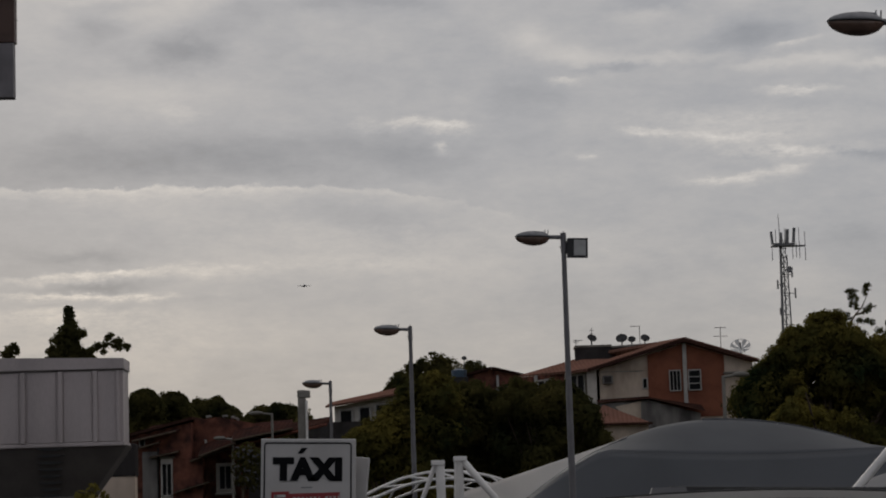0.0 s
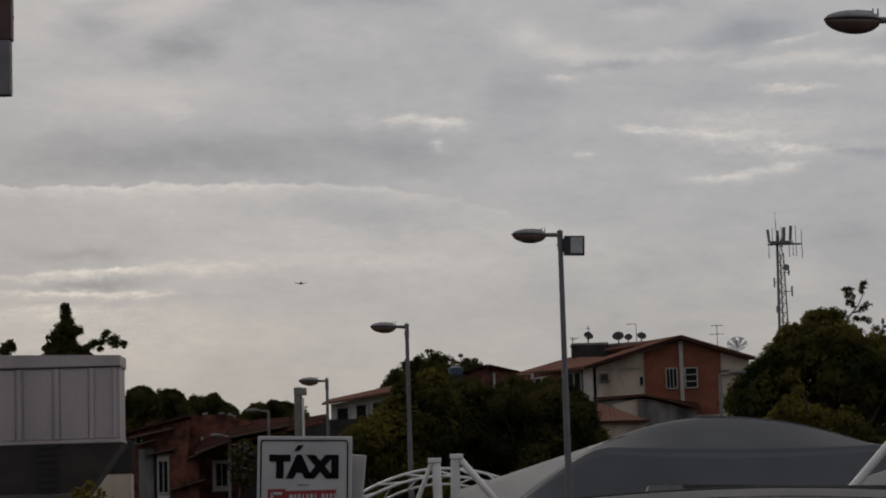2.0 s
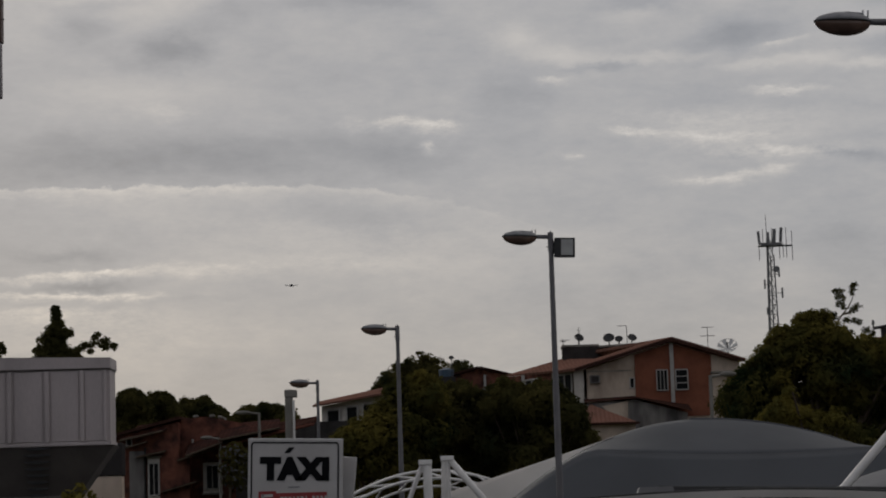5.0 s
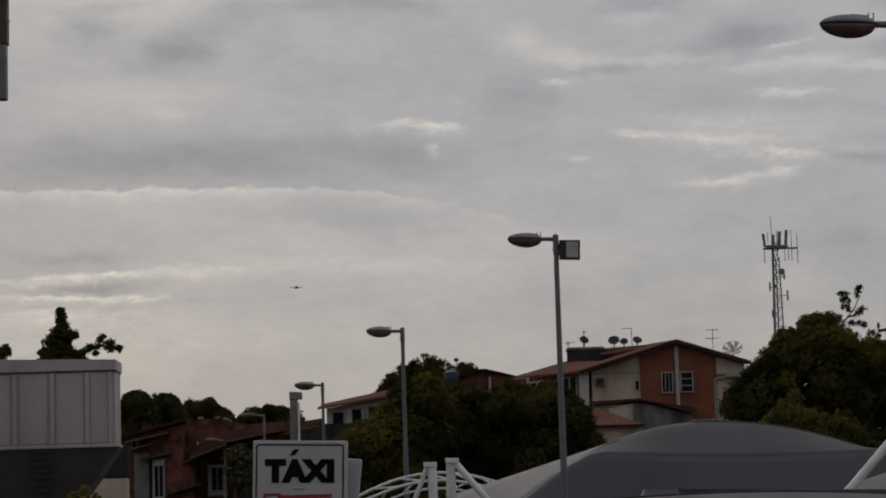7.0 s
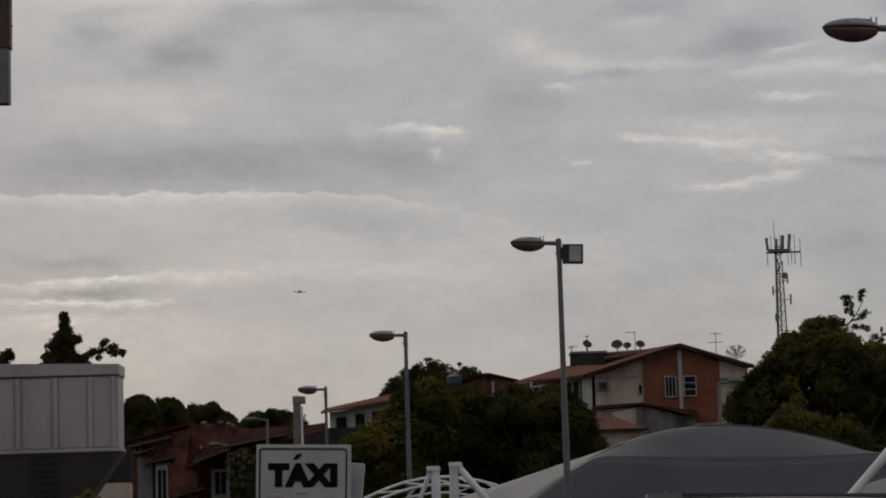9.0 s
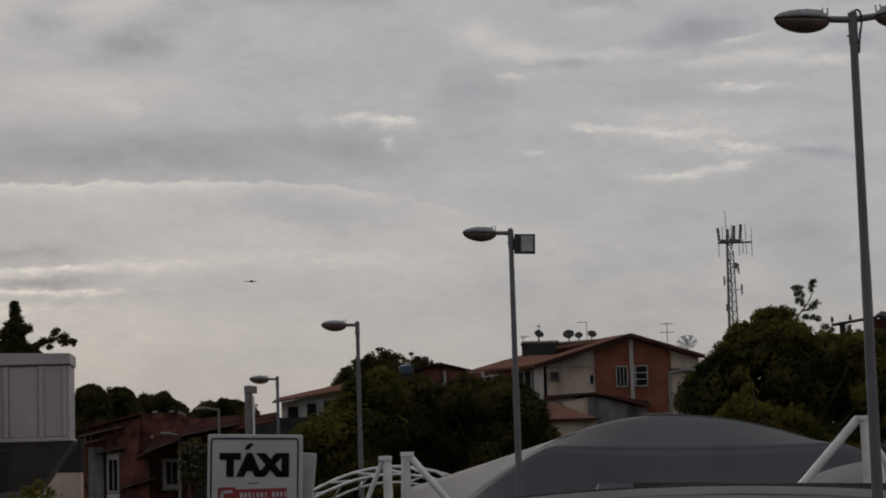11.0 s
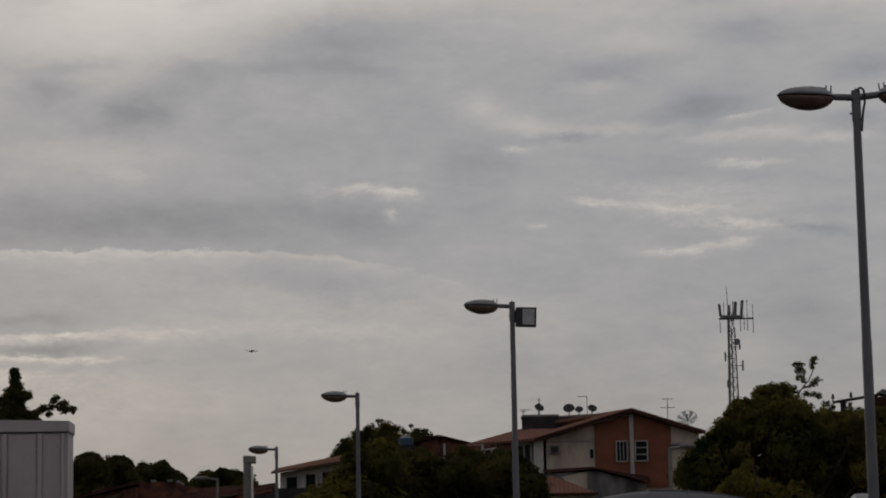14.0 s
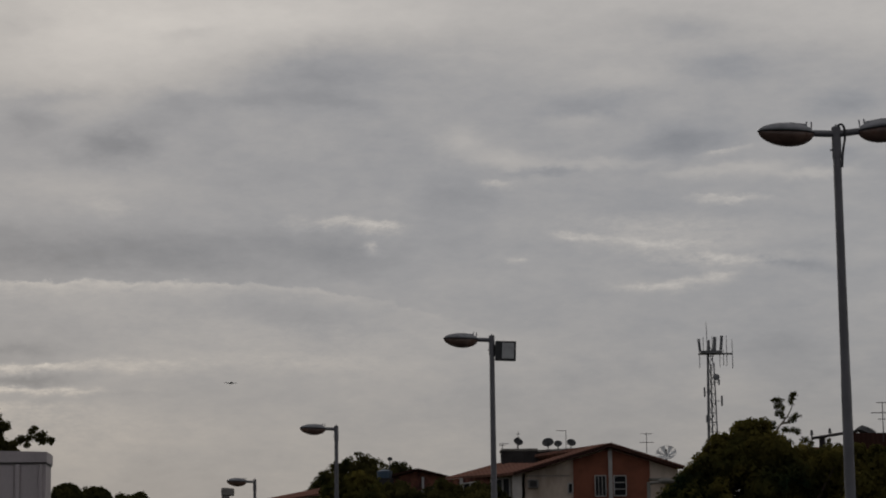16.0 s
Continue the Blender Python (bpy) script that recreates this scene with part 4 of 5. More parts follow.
for k in range(0, 14, 2):
    bm = bmesh.new()
    a0, a1 = k * math.tau / 14 + 0.03, (k + 1) * math.tau / 14 - 0.03
    rows = [[bm.verts.new(tip @ Vector((R * q * math.cos(a), 0.40 * R * q * q + y, R * q * math.sin(a)))) for a in (a0, (a0 + a1) / 2, a1)] for y in (0.0, 0.008) for q in (0.12, 0.5, 0.97)]
    for lo, hi in ((0, 1), (1, 2), (3, 4), (4, 5)):
        for c in (0, 1):
            bm.faces.new((rows[lo][c], rows[lo][c + 1], rows[hi][c + 1], rows[hi][c]))
    for c in (0, 1):
        bm.faces.new((rows[2][c], rows[2][c + 1], rows[5][c + 1], rows[5][c]))
    part("petal", bm, M_DISH_PALE, wd, "pale mesh dish petal")
part("feed", tube(bmesh.new(), tip @ Vector((0, 0.02, 0)), tip @ Vector((0, 0.42, 0)), 0.02, 0.05, 8), M_DISH, wd)
part("stem", tube(bmesh.new(), (0, -0.02, -6.3), (0, -0.02, 0), 0.035, 0.03, 8), M_DISH, wd)

# row house farther along
row = thing("house", (-7.0, 150, 7.5), "long white row house with a clay tile roof", "house", "hillside houses")
RS = Vector((4.8, -3.0, 0.0))
bm = prism(bmesh.new(), [(0, 0, 0), RS * 1.0, RS + Vector((0, 0, 4.40)), (0, 0, 3.85)], (0, 3.2, 0))
part("wall", bm, M_WHITEWALL, row, "white limewashed walls")
bm = slab(bmesh.new(), [(-0.5, -0.6, 3.75), RS * 1.02 + Vector((0, -0.7, 4.32)), RS * 1.02 + Vector((0, 3.0, 4.95)), (-0.3, 3.0, 4.22)], 0.12)
part("roof", bm, M_TILE, row, "faded clay tile roof")
for s, w in ((0.16, 0.9), (0.40, 0.8), (0.62, 0.9), (0.86, 1.0)):
    a = RS * (s - w / 11) + Vector((-0.03, -0.06, 2.55 + 0.45 * s))
    d = RS.normalized() * w
    bm = prism(bmesh.new(), [a, a + d, a + d + Vector((0, 0, 0.95)), a + Vector((0, 0, 0.95))], (0.02, 0.04, 0))
    wn = part("window", bm, M_PANE, row, "dark window opening")
    bm = bmesh.new()
    for q in (0, 1):
        box(bm, a + d * q + Vector((0, -0.02, 0.47)), (0.10, 0.10, 1.05))
        tube(bm, a + Vector((0, -0.02, 0.95 * q)), a + d + Vector((0, -0.02, 0.95 * q)), 0.05, 0.05, 4)
    part("frame", bm, M_FRAME, wn)
bm = box(bmesh.new(), (2.33, -2.4, 1.14), (7.84, 0.3, 3.27))
part("boundary_wall", bm, M_DARKWALL, row, "dark boundary wall")

back = thing("house", (2.6, 150, 7.6), "raw brick house with a low tile roof", "house", "hillside houses")
bm = prism(bmesh.new(), [(-1.4, 0, 0), (2.6, 0, 0), (2.6, 0, 5.1), (0.0, 0, 5.72), (-1.4, 0, 5.35)], (0, 5, 0))
part("wall", bm, M_BRICK_RAW, back)
bm = slab(bmesh.new(), [(-1.6, -0.4, 5.36), (0.0, -0.4, 5.75), (0.0, 5, 5.75), (-1.6, 5, 5.36)], 0.12)
part("roof", bm, M_TILE_OLD, back)
bm = slab(bmesh.new(), [(0.0, -0.4, 5.75), (2.9, -0.4, 5.0), (2.9, 5, 5.0), (0.0, 5, 5.75)], 0.12)
part("roof", bm, M_TILE_OLD, back)
part("pilaster", box(bmesh.new(), (0.35, -0.06, 4.9), (0.14, 0.10, 0.9)), M_FRAME, back)
bm = slab(bmesh.new(), [(0.2, -0.6, 4.3), (2.6, -0.6, 4.75), (2.6, 0.1, 4.85), (0.2, 0.1, 4.4)], 0.16)
part("ledge", bm, M_GREYWALL, back, "concrete ledge")
tank = thing("water_tank", (0.62, 149.5, 12.85), "blue round plastic roof water tank", "water tank")
part("drum", tube(bmesh.new(), (0, 0, 0), (0, 0, 0.42), 0.42, 0.47, 20), M_TANK_BLUE, tank, smooth=True)
part("lid", tube(bmesh.new(), (0, 0, 0.42), (0, 0, 0.53), 0.50, 0.16, 20), M_TANK_BLUE, tank, smooth=True)
tank_base = thing("tank_stand", (0.62, 149.5, 7.6), "dark rendered water tank stand", "stand")
part("pier", box(bmesh.new(), (0, 0, 2.62), (1.1, 1.1, 5.24)), M_DARKWALL, tank_base)

# raw brick houses down the slope
brick = thing("house", (-13.2, 105, 3.2), "raw red brick terraced house with white window frames", "house", "brick houses")
bm = prism(bmesh.new(), [(-1.4, 0, 0), (2.2, 0, 0), (2.2, 0, 4.75), (-1.4, 0, 4.0)], (0, 6, 0))
part("wall", bm, M_BRICK_RAW, brick)
bm = prism(bmesh.new(), [(2.2, 1.0, 0), (5.2, 1.0, 0), (5.2, 1.0, 4.6), (3.3, 1.0, 5.0), (2.2, 1.0, 4.9)], (0, 6, 0))
part("wall", bm, M_BRICK_RAW, brick)
bm = slab(bmesh.new(), [(-1.5, -0.3, 3.95), (2.3, -0.3, 4.85), (2.3, 6, 5.1), (-1.5, 6, 4.2)], 0.12)
part("roof", bm, M_TILE_OLD, brick)
part("plaster_bay", box(bmesh.new(), (0.45, -0.1, 2.0), (0.62, 0.2, 3.1)), M_GREYWALL, brick, "stained grey plaster bay")
part("window_surround", box(bmesh.new(), (1.18, -0.08, 2.1), (0.55, 0.16, 2.3)), M_WHITEWALL, brick, "white window surround")
window(brick, 1.17, -0.19, 2.35, 0.42, 1.35, 1)
for x0, x1, z0, z1 in ((0.03, 0.91, 3.66, 3.88), (0.50, 1.71, 3.25, 3.47), (1.5, 3.0, 1.75, 2.15), (2.2, 4.8, 3.05, 3.80)):
    bm = slab(bmesh.new(), [(x0, -0.6, z0), (x1, -0.6, z1), (x1, 0.9, z1 + 0.12), (x0, 0.9, z0 + 0.12)], 0.07)
    part("awning", bm, M_TILE_OLD, brick, "sloping tiled awning")
    part("fascia", tube(bmesh.new(), (x0, -0.62, z0 + 0.02), (x1, -0.62, z1 + 0.02), 0.035, 0.035, 6), M_BARK, brick, "weathered timber fascia")
part("bay", box(bmesh.new(), (2.05, 0.4, 1.7), (1.25, 1.2, 3.1)), M_BRICK_RAW, brick, "projecting brick bay")
part("window_surround", box(bmesh.new(), (3.55, 0.9, 2.35), (0.80, 0.22, 1.35)), M_WHITEWALL, brick, "white window surround")
window(brick, 3.55, 0.76, 2.40, 0.52, 1.0, 1)
window(brick, 0.12, -0.04, 3.95, 0.22, 0.30, 0)
window(brick, 2.05, 0.95, 4.2, 0.06, 0.45, 0)
part("pipe", tube(bmesh.new(), (2.72, 0.9, 3.55), (2.72, 0.9, 4.05), 0.045, 0.045, 8), M_FRAME, brick, "short pale vent pipe")
part("downpipe", tube(bmesh.new(), (0.80, -0.1, 0.4), (0.80, -0.1, 3.7), 0.04, 0.04, 8), M_DARKWALL, brick)
part("lintel", box(bmesh.new(), (1.18, -0.14, 3.28), (0.62, 0.2, 0.08)), M_CONCRETE, brick)
part("sill", box(bmesh.new(), (3.55, 0.80, 1.70), (0.9, 0.25, 0.08)), M_CONCRETE, brick)
for pts in ([(-0.22, -0.60, 3.95), (1.62, -0.60, 4.32), (2.39, 3.00, 5.04), (0.17, 3.00, 4.76)], [(2.64, -1.40, 3.19), (4.18, -1.40, 3.71), (4.18, 1.50, 4.29), (2.52, 1.50, 3.92)], [(4.04, -1.40, 3.81), (6.61, -1.40, 4.25), (6.37, 2.50, 4.84), (3.86, 2.50, 4.67)]):
    part("roof", slab(bmesh.new(), pts, 0.06), M_TILE_WORN, brick, "worn dark red tile roof")
    a, b = Vector(pts[0]), Vector(pts[1])
    part("fascia", tube(bmesh.new(), a + Vector((0, -0.03, 0.03)), b + Vector((0, -0.03, 0.03)), 0.045, 0.045, 6), M_BARK, brick, "weathered timber fascia")
for x, z in ((1.2, 4.72), (2.9, 5.0), (0.3, 4.5), (3.6, 5.0)):
    part("ridge_cap", box(bmesh.new(), (x, 0.6, z), (0.22, 0.3, 0.10), 0.02, (0, -8, 0)), M_CONCRETE, brick)
annex = thing("house", (-8.6, 104, 3.0), "low brick house under a dark tile roof", "house", "brick houses")
bm = prism(bmesh.new(), [(0, 1, 0), (4.6, 1, 0), (4.6, 1, 4.1), (0, 1, 3.6)], (0, 5, 0))
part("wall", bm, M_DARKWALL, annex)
bm = slab(bmesh.new(), [(-0.8, 0.3, 3.75), (3.4, 0.3, 4.62), (3.4, 5, 5.15), (-0.8, 5, 4.6)], 0.12)
part("roof", bm, M_TILE_OLD, annex)
bm = tube(bmesh.new(), (-0.8, 0.25, 3.78), (3.4, 0.25, 4.64), 0.06, 0.06, 8)
part("eave_pipe", bm, M_BRICK_RAW, annex)

upper = thing("house", (20.0, 100, 3.6), "hillside house with a brick parapet over its tile roof", "house", "hillside houses")
part("wall", box(bmesh.new(), (2.88, 2.5, 2.55), (8.0, 5, 6.90)), M_GREYWALL, upper, "stained grey rendered wall")
bm = slab(bmesh.new(), [(-1.72, -0.6, 6.10), (7.18, -0.6, 6.20), (7.18, 3.0, 6.85), (-1.72, 3.0, 6.75)], 0.12)
part("roof", bm, M_TILE, upper, "faded red clay tile roof")
part("fascia", box(bmesh.new(), (2.73, -0.62, 6.12), (8.9, 0.05, 0.13)), M_TILE_OLD, upper)
part("parapet", box(bmesh.new(), (1.90, 1.6, 6.72), (4.4, 1.2, 1.10), 0.02), M_TILE_OLD, upper, "dark brown roof parapet")
bm = tube(bmesh.new(), (0.32, 1.5, 6.93), (0.32, 1.5, 7.27), 0.28, 0.49, 18)
tube(bm, (0.32, 1.5, 7.27), (0.42, 1.5, 7.48), 0.49, 0.34, 18)
part("roof_tank", bm, M_DISH, upper, "squat dark rooftop tank", smooth=True)
window(upper, -0.07, -0.04, 5.53, 0.75, 0.85, 1)
window(upper, 1.33, -0.04, 5.53, 0.9, 0.85, 1)
part("awning", slab(bmesh.new(), [(-0.62, -0.6, 5.35), (-0.12, -0.6, 5.45), (-0.12, 0.1, 5.60), (-0.62, 0.1, 5.50)], 0.05), M_FRAME, upper, "small white awning")
aerial(20.83, 100.5, 10.45, 1.65, ((1.61, 0.62, 0.05), (1.19, 0.85, -0.05), (0.93, 0.5, 0.05)), "comb-shaped roof television aerial")


# ---- small street lamps and poles among the houses ----
def small_lamp(x, y, z, reach, label):
    g = ground_height(x, y)
    s = thing("street_lamp", (x, y, g), label, "street lamp", "side street lamps")
    part("shaft", tube(bmesh.new(), (0, 0, 0), (0, 0, z - g), 0.065, 0.055, 10), M_CONCRETE, s, smooth=True)
    part("arm", tube(bmesh.new(), (0, 0, z - g - 0.04), (reach * 0.6, 0, z - g + 0.02), 0.05, 0.04, 8), M_CONCRETE, s, smooth=True)
    bm = bmesh.new()
    bmesh.ops.create_uvsphere(bm, u_segments=14, v_segments=8, radius=1, matrix=pose(reach * 0.72, 0, z - g + 0.03) @ Matrix.Diagonal((abs(reach) * 0.36, 0.13, 0.085, 1)))
    part("head", bm, M_CONCRETE, s, "pale flat lamp head", smooth=True)


small_lamp(-9.16, 104, 7.16, -0.75, "short street lamp with a pale flat head")
small_lamp(-7.41, 103, 8.10, -0.92, "short street lamp with a pale flat head")
small_lamp(8.32, 75, 7.05, 0.74, "short street lamp with a pale flat head")
small_lamp(-9.25, 108, 8.25, -0.3, "street lamp with a small round head")
cp = thing("concrete_pole", (-6.10, 102, ground_height(0, 102)), "thick concrete pole with a box lamp on top", "pole")
gz = ground_height(0, 102)
part("shaft", tube(bmesh.new(), (0, 0, 0), (0, 0, 8.95 - gz), 0.19, 0.165, 14), M_CONCRETE, cp, smooth=True)
part("lamp_box", box(bmesh.new(), (0.09, 0, 8.78 - gz), (0.52, 0.4, 0.30), 0.04), M_CONCRETE, cp)
part("conduit", tube(bmesh.new(), (0.20, -0.16, 0), (0.20, -0.16, 8.5 - gz), 0.05, 0.05, 8), M_STEEL_WHITE, cp, "pale conduit pipe", smooth=True)
up = thing("utility_pole", (18.21, 100, ground_height(0, 100)), "wooden utility pole with a crossarm and insulators", "utility pole")
gz = ground_height(0, 100)
part("shaft", tube(bmesh.new(), (0, 0, 0), (0, 0, 10.65 - gz), 0.16, 0.12, 12), M_DARKWALL, up, smooth=True)
part("crossarm", tube(bmesh.new(), (-0.44, -0.14, 10.56 - gz), (1.44, -0.14, 10.84 - gz), 0.06, 0.06, 4), M_DARKWALL, up)
for dx, z in ((-0.44, 10.68), (0.30, 10.74)):
    bm = tube(bmesh.new(), (dx, -0.14, z - 0.12 - gz), (dx, -0.14, z + 0.04 - gz), 0.025, 0.025, 8)
    tube(bm, (dx, -0.14, z + 0.02 - gz), (dx, -0.14, z + 0.22 - gz), 0.075, 0.04, 10)
    part("insulator", bm, M_DISH, up, smooth=True)

# ---- telecom tower ----
tw = thing("telecom_tower", (41.15, 300, 12.0), "slim steel lattice telecom tower with panel aerials", "telecom tower")
H = 27.9


def leg(k, z):
    r = 0.95 - 0.58 * z / H
    a = math.radians((205, 330, 85)[k])
    return Vector((0.15 + r * math.cos(a), r * math.sin(a), z))


for k in range(3):
    part("leg", tube(bmesh.new(), leg(k, 0), leg(k, H - (0 if k == 0 else 2)), 0.20 if k == 0 else 0.10, 0.15 if k == 0 else 0.08, 8), M_TOWER, tw, smooth=True)
bm = bmesh.new()
n = 24
for i in range(n):
    z0, z1 = H * i / n, H * (i + 1) / n
    for k in range(3):
        tube(bm, leg(k, z0), leg((k + 1) % 3, z0), 0.04, 0.04, 5)
        tube(bm, leg(k, z0), leg((k + 1) % 3, z1), 0.035, 0.035, 5)
part("bracing", bm, M_TOWER, tw, "steel cross bracing")
part("lightning_rod", tube(bmesh.new(), (-0.2, 0, H - 0.5), (-0.30, 0, H + 3.1), 0.06, 0.03, 6), M_TOWER, tw)
bm = box(bmesh.new(), (0.75, 0, H - 0.9), (4.2, 0.5, 0.16))
box(bm, (0.2, 0, H - 0.75), (2.6, 1.6, 0.35))
part("platform", bm, M_TOWER, tw)
for x, z, h, w, tilt in ((-1.25, H + 0.10, 1.6, 0.32, -5), (0.62, H + 0.20, 1.9, 0.42, 3), (1.45, H + 0.40, 1.8, 0.36, 5), (-0.1, H + 0.0, 1.5, 0.3, 0)):
    part("panel_aerial", box(bmesh.new(), (x, -0.4, z), (w, 0.18, h), 0.03, (0, tilt, 0)), M_TOWER, tw)
for x, z0, z1 in ((2.15, H - 2.4, H + 1.4), (2.85, H - 2.7, H + 0.9), (1.75, H - 2.3, H - 0.4), (-1.2, H - 2.6, H - 0.8), (0.4, H - 2.2, H + 1.3), (-0.7, H - 1.0, H + 1.2), (1.3, H - 2.5, H - 0.6)):
    part("whip_aerial", tube(bmesh.new(), (x, 0.1, z0), (x, 0.1, z1), 0.05, 0.04, 6), M_TOWER, tw)
for x, z, h in ((-0.75, H - 5.6, 1.9), (-0.55, H - 8.9, 1.5), (1.35, H - 6.7, 2.1), (1.05, H - 4.4, 1.2)):
    part("side_aerial", box(bmesh.new(), (x, -0.2, z), (0.20, 0.16, h * 0.6), 0.03), M_TOWER, tw)
    part("side_bracket", tube(bmesh.new(), (x, 0, z), (0.15, 0, z), 0.05, 0.05, 5), M_TOWER, tw)
for x, z in ((0.75, H - 3.8), (1.55, H - 11.0)):
    part("drum_dish", tube(bmesh.new(), (x, -0.5, z), (x, 0.0, z), 0.38, 0.38, 14), M_TOWER, tw, smooth=True)
    part("side_bracket", tube(bmesh.new(), (x, -0.1, z), (0.3, 0, z), 0.05, 0.05, 5), M_TOWER, tw)

# ---- airliner on approach, low over the horizon ----
jet = thing("airplane", (-277, 4800, 551), "small twin-engined airliner flying on approach", "airplane", "", 12)
bm = bmesh.new()
prof = [(-11.5, 0.2), (-10.8, 0.9), (-9, 1.7), (-5, 2.0), (4, 2.0), (8, 1.0), (11.5, 0.3)]
for (a, r), (b, q) in zip(prof, prof[1:]):
    tube(bm, (0, a, 0), (0, b, 0), r, q, 14)
part("fuselage", bm, M_PLANE, jet, smooth=True)
for s in (-1, 1):
    bm = prism(bmesh.new(), [(s * 1.2, -2.4, -0.6), (s * 12.6, 1.2, 0.5), (s * 12.6, 2.6, 0.5), (s * 1.2, 2.8, -0.6)], (0, 0, 0.8))
    part("wing", bm, M_PLANE, jet)
    part("engine", tube(bmesh.new(), (s * 4.3, -3.6, -1.1), (s * 4.3, 0.2, -1.0), 0.85, 0.65, 12), M_PLANE, jet, smooth=True)
    bm = prism(bmesh.new(), [(s * 0.4, 8.4, 0.6), (s * 4.4, 10.0, 0.9), (s * 4.4, 11.0, 0.9), (s * 0.4, 11.0, 0.6)], (0, 0, 0.25))
    part("tailplane", bm, M_PLANE, jet)
bm = prism(bmesh.new(), [(-0.15, 7.4, 0.9), (-0.15, 11.3, 0.9), (-0.15, 12.2, 4.4), (-0.15, 10.6, 4.4)], (0.3, 0, 0))
part("fin", bm, M_PLANE, jet)


# ---- trees ----
def leaves(rng, clumps, size, per_area, fill=1.0):
    """Leaf blades scattered through ragged clumps: verts and faces."""
    V, F = [], []
    for cx, cy, cz, r in clumps:
        n = int(per_area * r * r * fill)
        for _ in range(n):
            d = Vector((rng.gauss(0, 1), rng.gauss(0, 1), rng.gauss(0, 1))).normalized()
            q = r * (0.35 + 0.75 * rng.random() ** 0.6)
            wob = 1 + 0.45 * noise.noise(Vector((cx, cy, cz)) + d * 2.1)
            c = Vector((cx, cy, cz)) + Vector((d.x, d.y, d.z * 0.85)) * q * wob
            face = (d + Vector((rng.gauss(0, 0.25), rng.gauss(0, 0.25), 0.25 + rng.gauss(0, 0.25)))).normalized()
            a = face.cross(Vector((rng.gauss(0, 1), rng.gauss(0, 1), rng.gauss(0, 1)))).normalized()
            b = face.cross(a)
            s = size * (0.6 + 0.8 * rng.random())
            k = len(V)
            V += [c - a * s, c - b * s * 0.42 + a * s * 0.1, c + a * s, c + b * s * 0.42 + a * s * 0.1]
            F.append((k, k + 1, k + 2, k + 3))
    return V, F


def tree(x, y, clumps, size, label, mat=M_LEAF, per_area=260, seed=1, trunk=0.16, extra=None, category="tree", fine=1.0):
    """clumps: offsets from the trunk and heights above sea of each leaf clump."""
    rng = random.Random(seed)
    g = ground_height(x, y)
    t = thing("tree", (x, y, g), label, category, "trees")
    rel = [(cx, cy, cz - g, r) for cx, cy, cz, r in clumps]
    fork = min(c[2] - c[3] for c in rel) * 0.8
    top = max(rel, key=lambda c: c[2])
    bm = tube(bmesh.new(), (0, 0, -0.1), (0.05, 0, fork), trunk, trunk * 0.75, 10)
    if trunk > 0.05:
        tube(bm, (0.05, 0, fork), (top[0], top[1], top[2]), trunk * 0.75, 0.03, 8)
    part("trunk", bm, M_BARK, t, smooth=True)
    for c in rel[::6]:
        if c is not top and c[3] > 0.25:
            bm = bmesh.new()
            mid = Vector((c[0] * 0.45, c[1] * 0.45, fork + (c[2] - fork) * 0.6))
            tube(bm, (0.05, 0, fork * 0.95), mid, trunk * 0.4, trunk * 0.26, 6)
            tube(bm, mid, (c[0], c[1], c[2]), trunk * 0.26, 0.015, 6)
            part("limb", bm, M_BARK, t, smooth=True)
    for cl, m, name in ((rel, mat, "crown"),) + (((extra[0], extra[1], "crown"),) if extra else ()):
        if extra and cl is extra[0]:
            cl = [(a, b, c - g, r) for a, b, c, r in cl]
        V, F = leaves(rng, cl, size * fine, per_area, fine ** -1.7 if m is mat else 0.16)
        me = bpy.data.meshes.new(name)
        me.from_pydata(V, [], F)
        me.materials.append(m)
        ob = new(name, me)
        ob.parent = t
    return t


def spread(seed, n, x0, x1, depth, z_of, z_low, r0, r1):
    """Clumps filling the space under a skyline z_of(x), with small sprays along its top."""
    rng = random.Random(seed)
    out = []
    for i in range(n):
        x = x0 + (x1 - x0) * rng.random()
        r = r0 + (r1 - r0) * rng.random() ** 1.4
        hi = z_of(x) - r * 1.1
        z = hi if i % 3 == 0 else z_low + (hi - z_low) * rng.random()
        out.append((x, (rng.random() - 0.5) * depth, z, r))
    for i in range(n * 4 // 5):
        x = x0 + (x1 - x0) * rng.random()
        r = r0 * (0.35 + 0.35 * rng.random())
        out.append((x, (rng.random() - 0.5) * depth * 0.6, z_of(x) + r * (0.5 - 1.8 * rng.random()), r))
    return out


def tufts(seed, groups, r):
    """Small clumps scattered over flattened tufts: centre x, height, half width, half height."""
    rng = random.Random(seed)
    out = []
    for x, z, w, h in groups:
        for _ in range(5 + int(3.6 * w * h / (r * r))):
            a, q = rng.random() * math.tau, math.sqrt(rng.random())
            out.append((x + w * q * math.cos(a), (rng.random() - 0.5) * w, z + h * q * math.sin(a), min(r, max(w, h) * 1.2 + 0.02) * (0.75 + 0.4 * rng.random())))
    return out


def hill(points):
    def z(x):
        for (a, za), (b, zb) in zip(points, points[1:]):
            if a <= x <= b:
                return za + (zb - za) * (x - a) / (b - a)
        return points[0][1] if x < points[0][0] else points[-1][1]
    return z


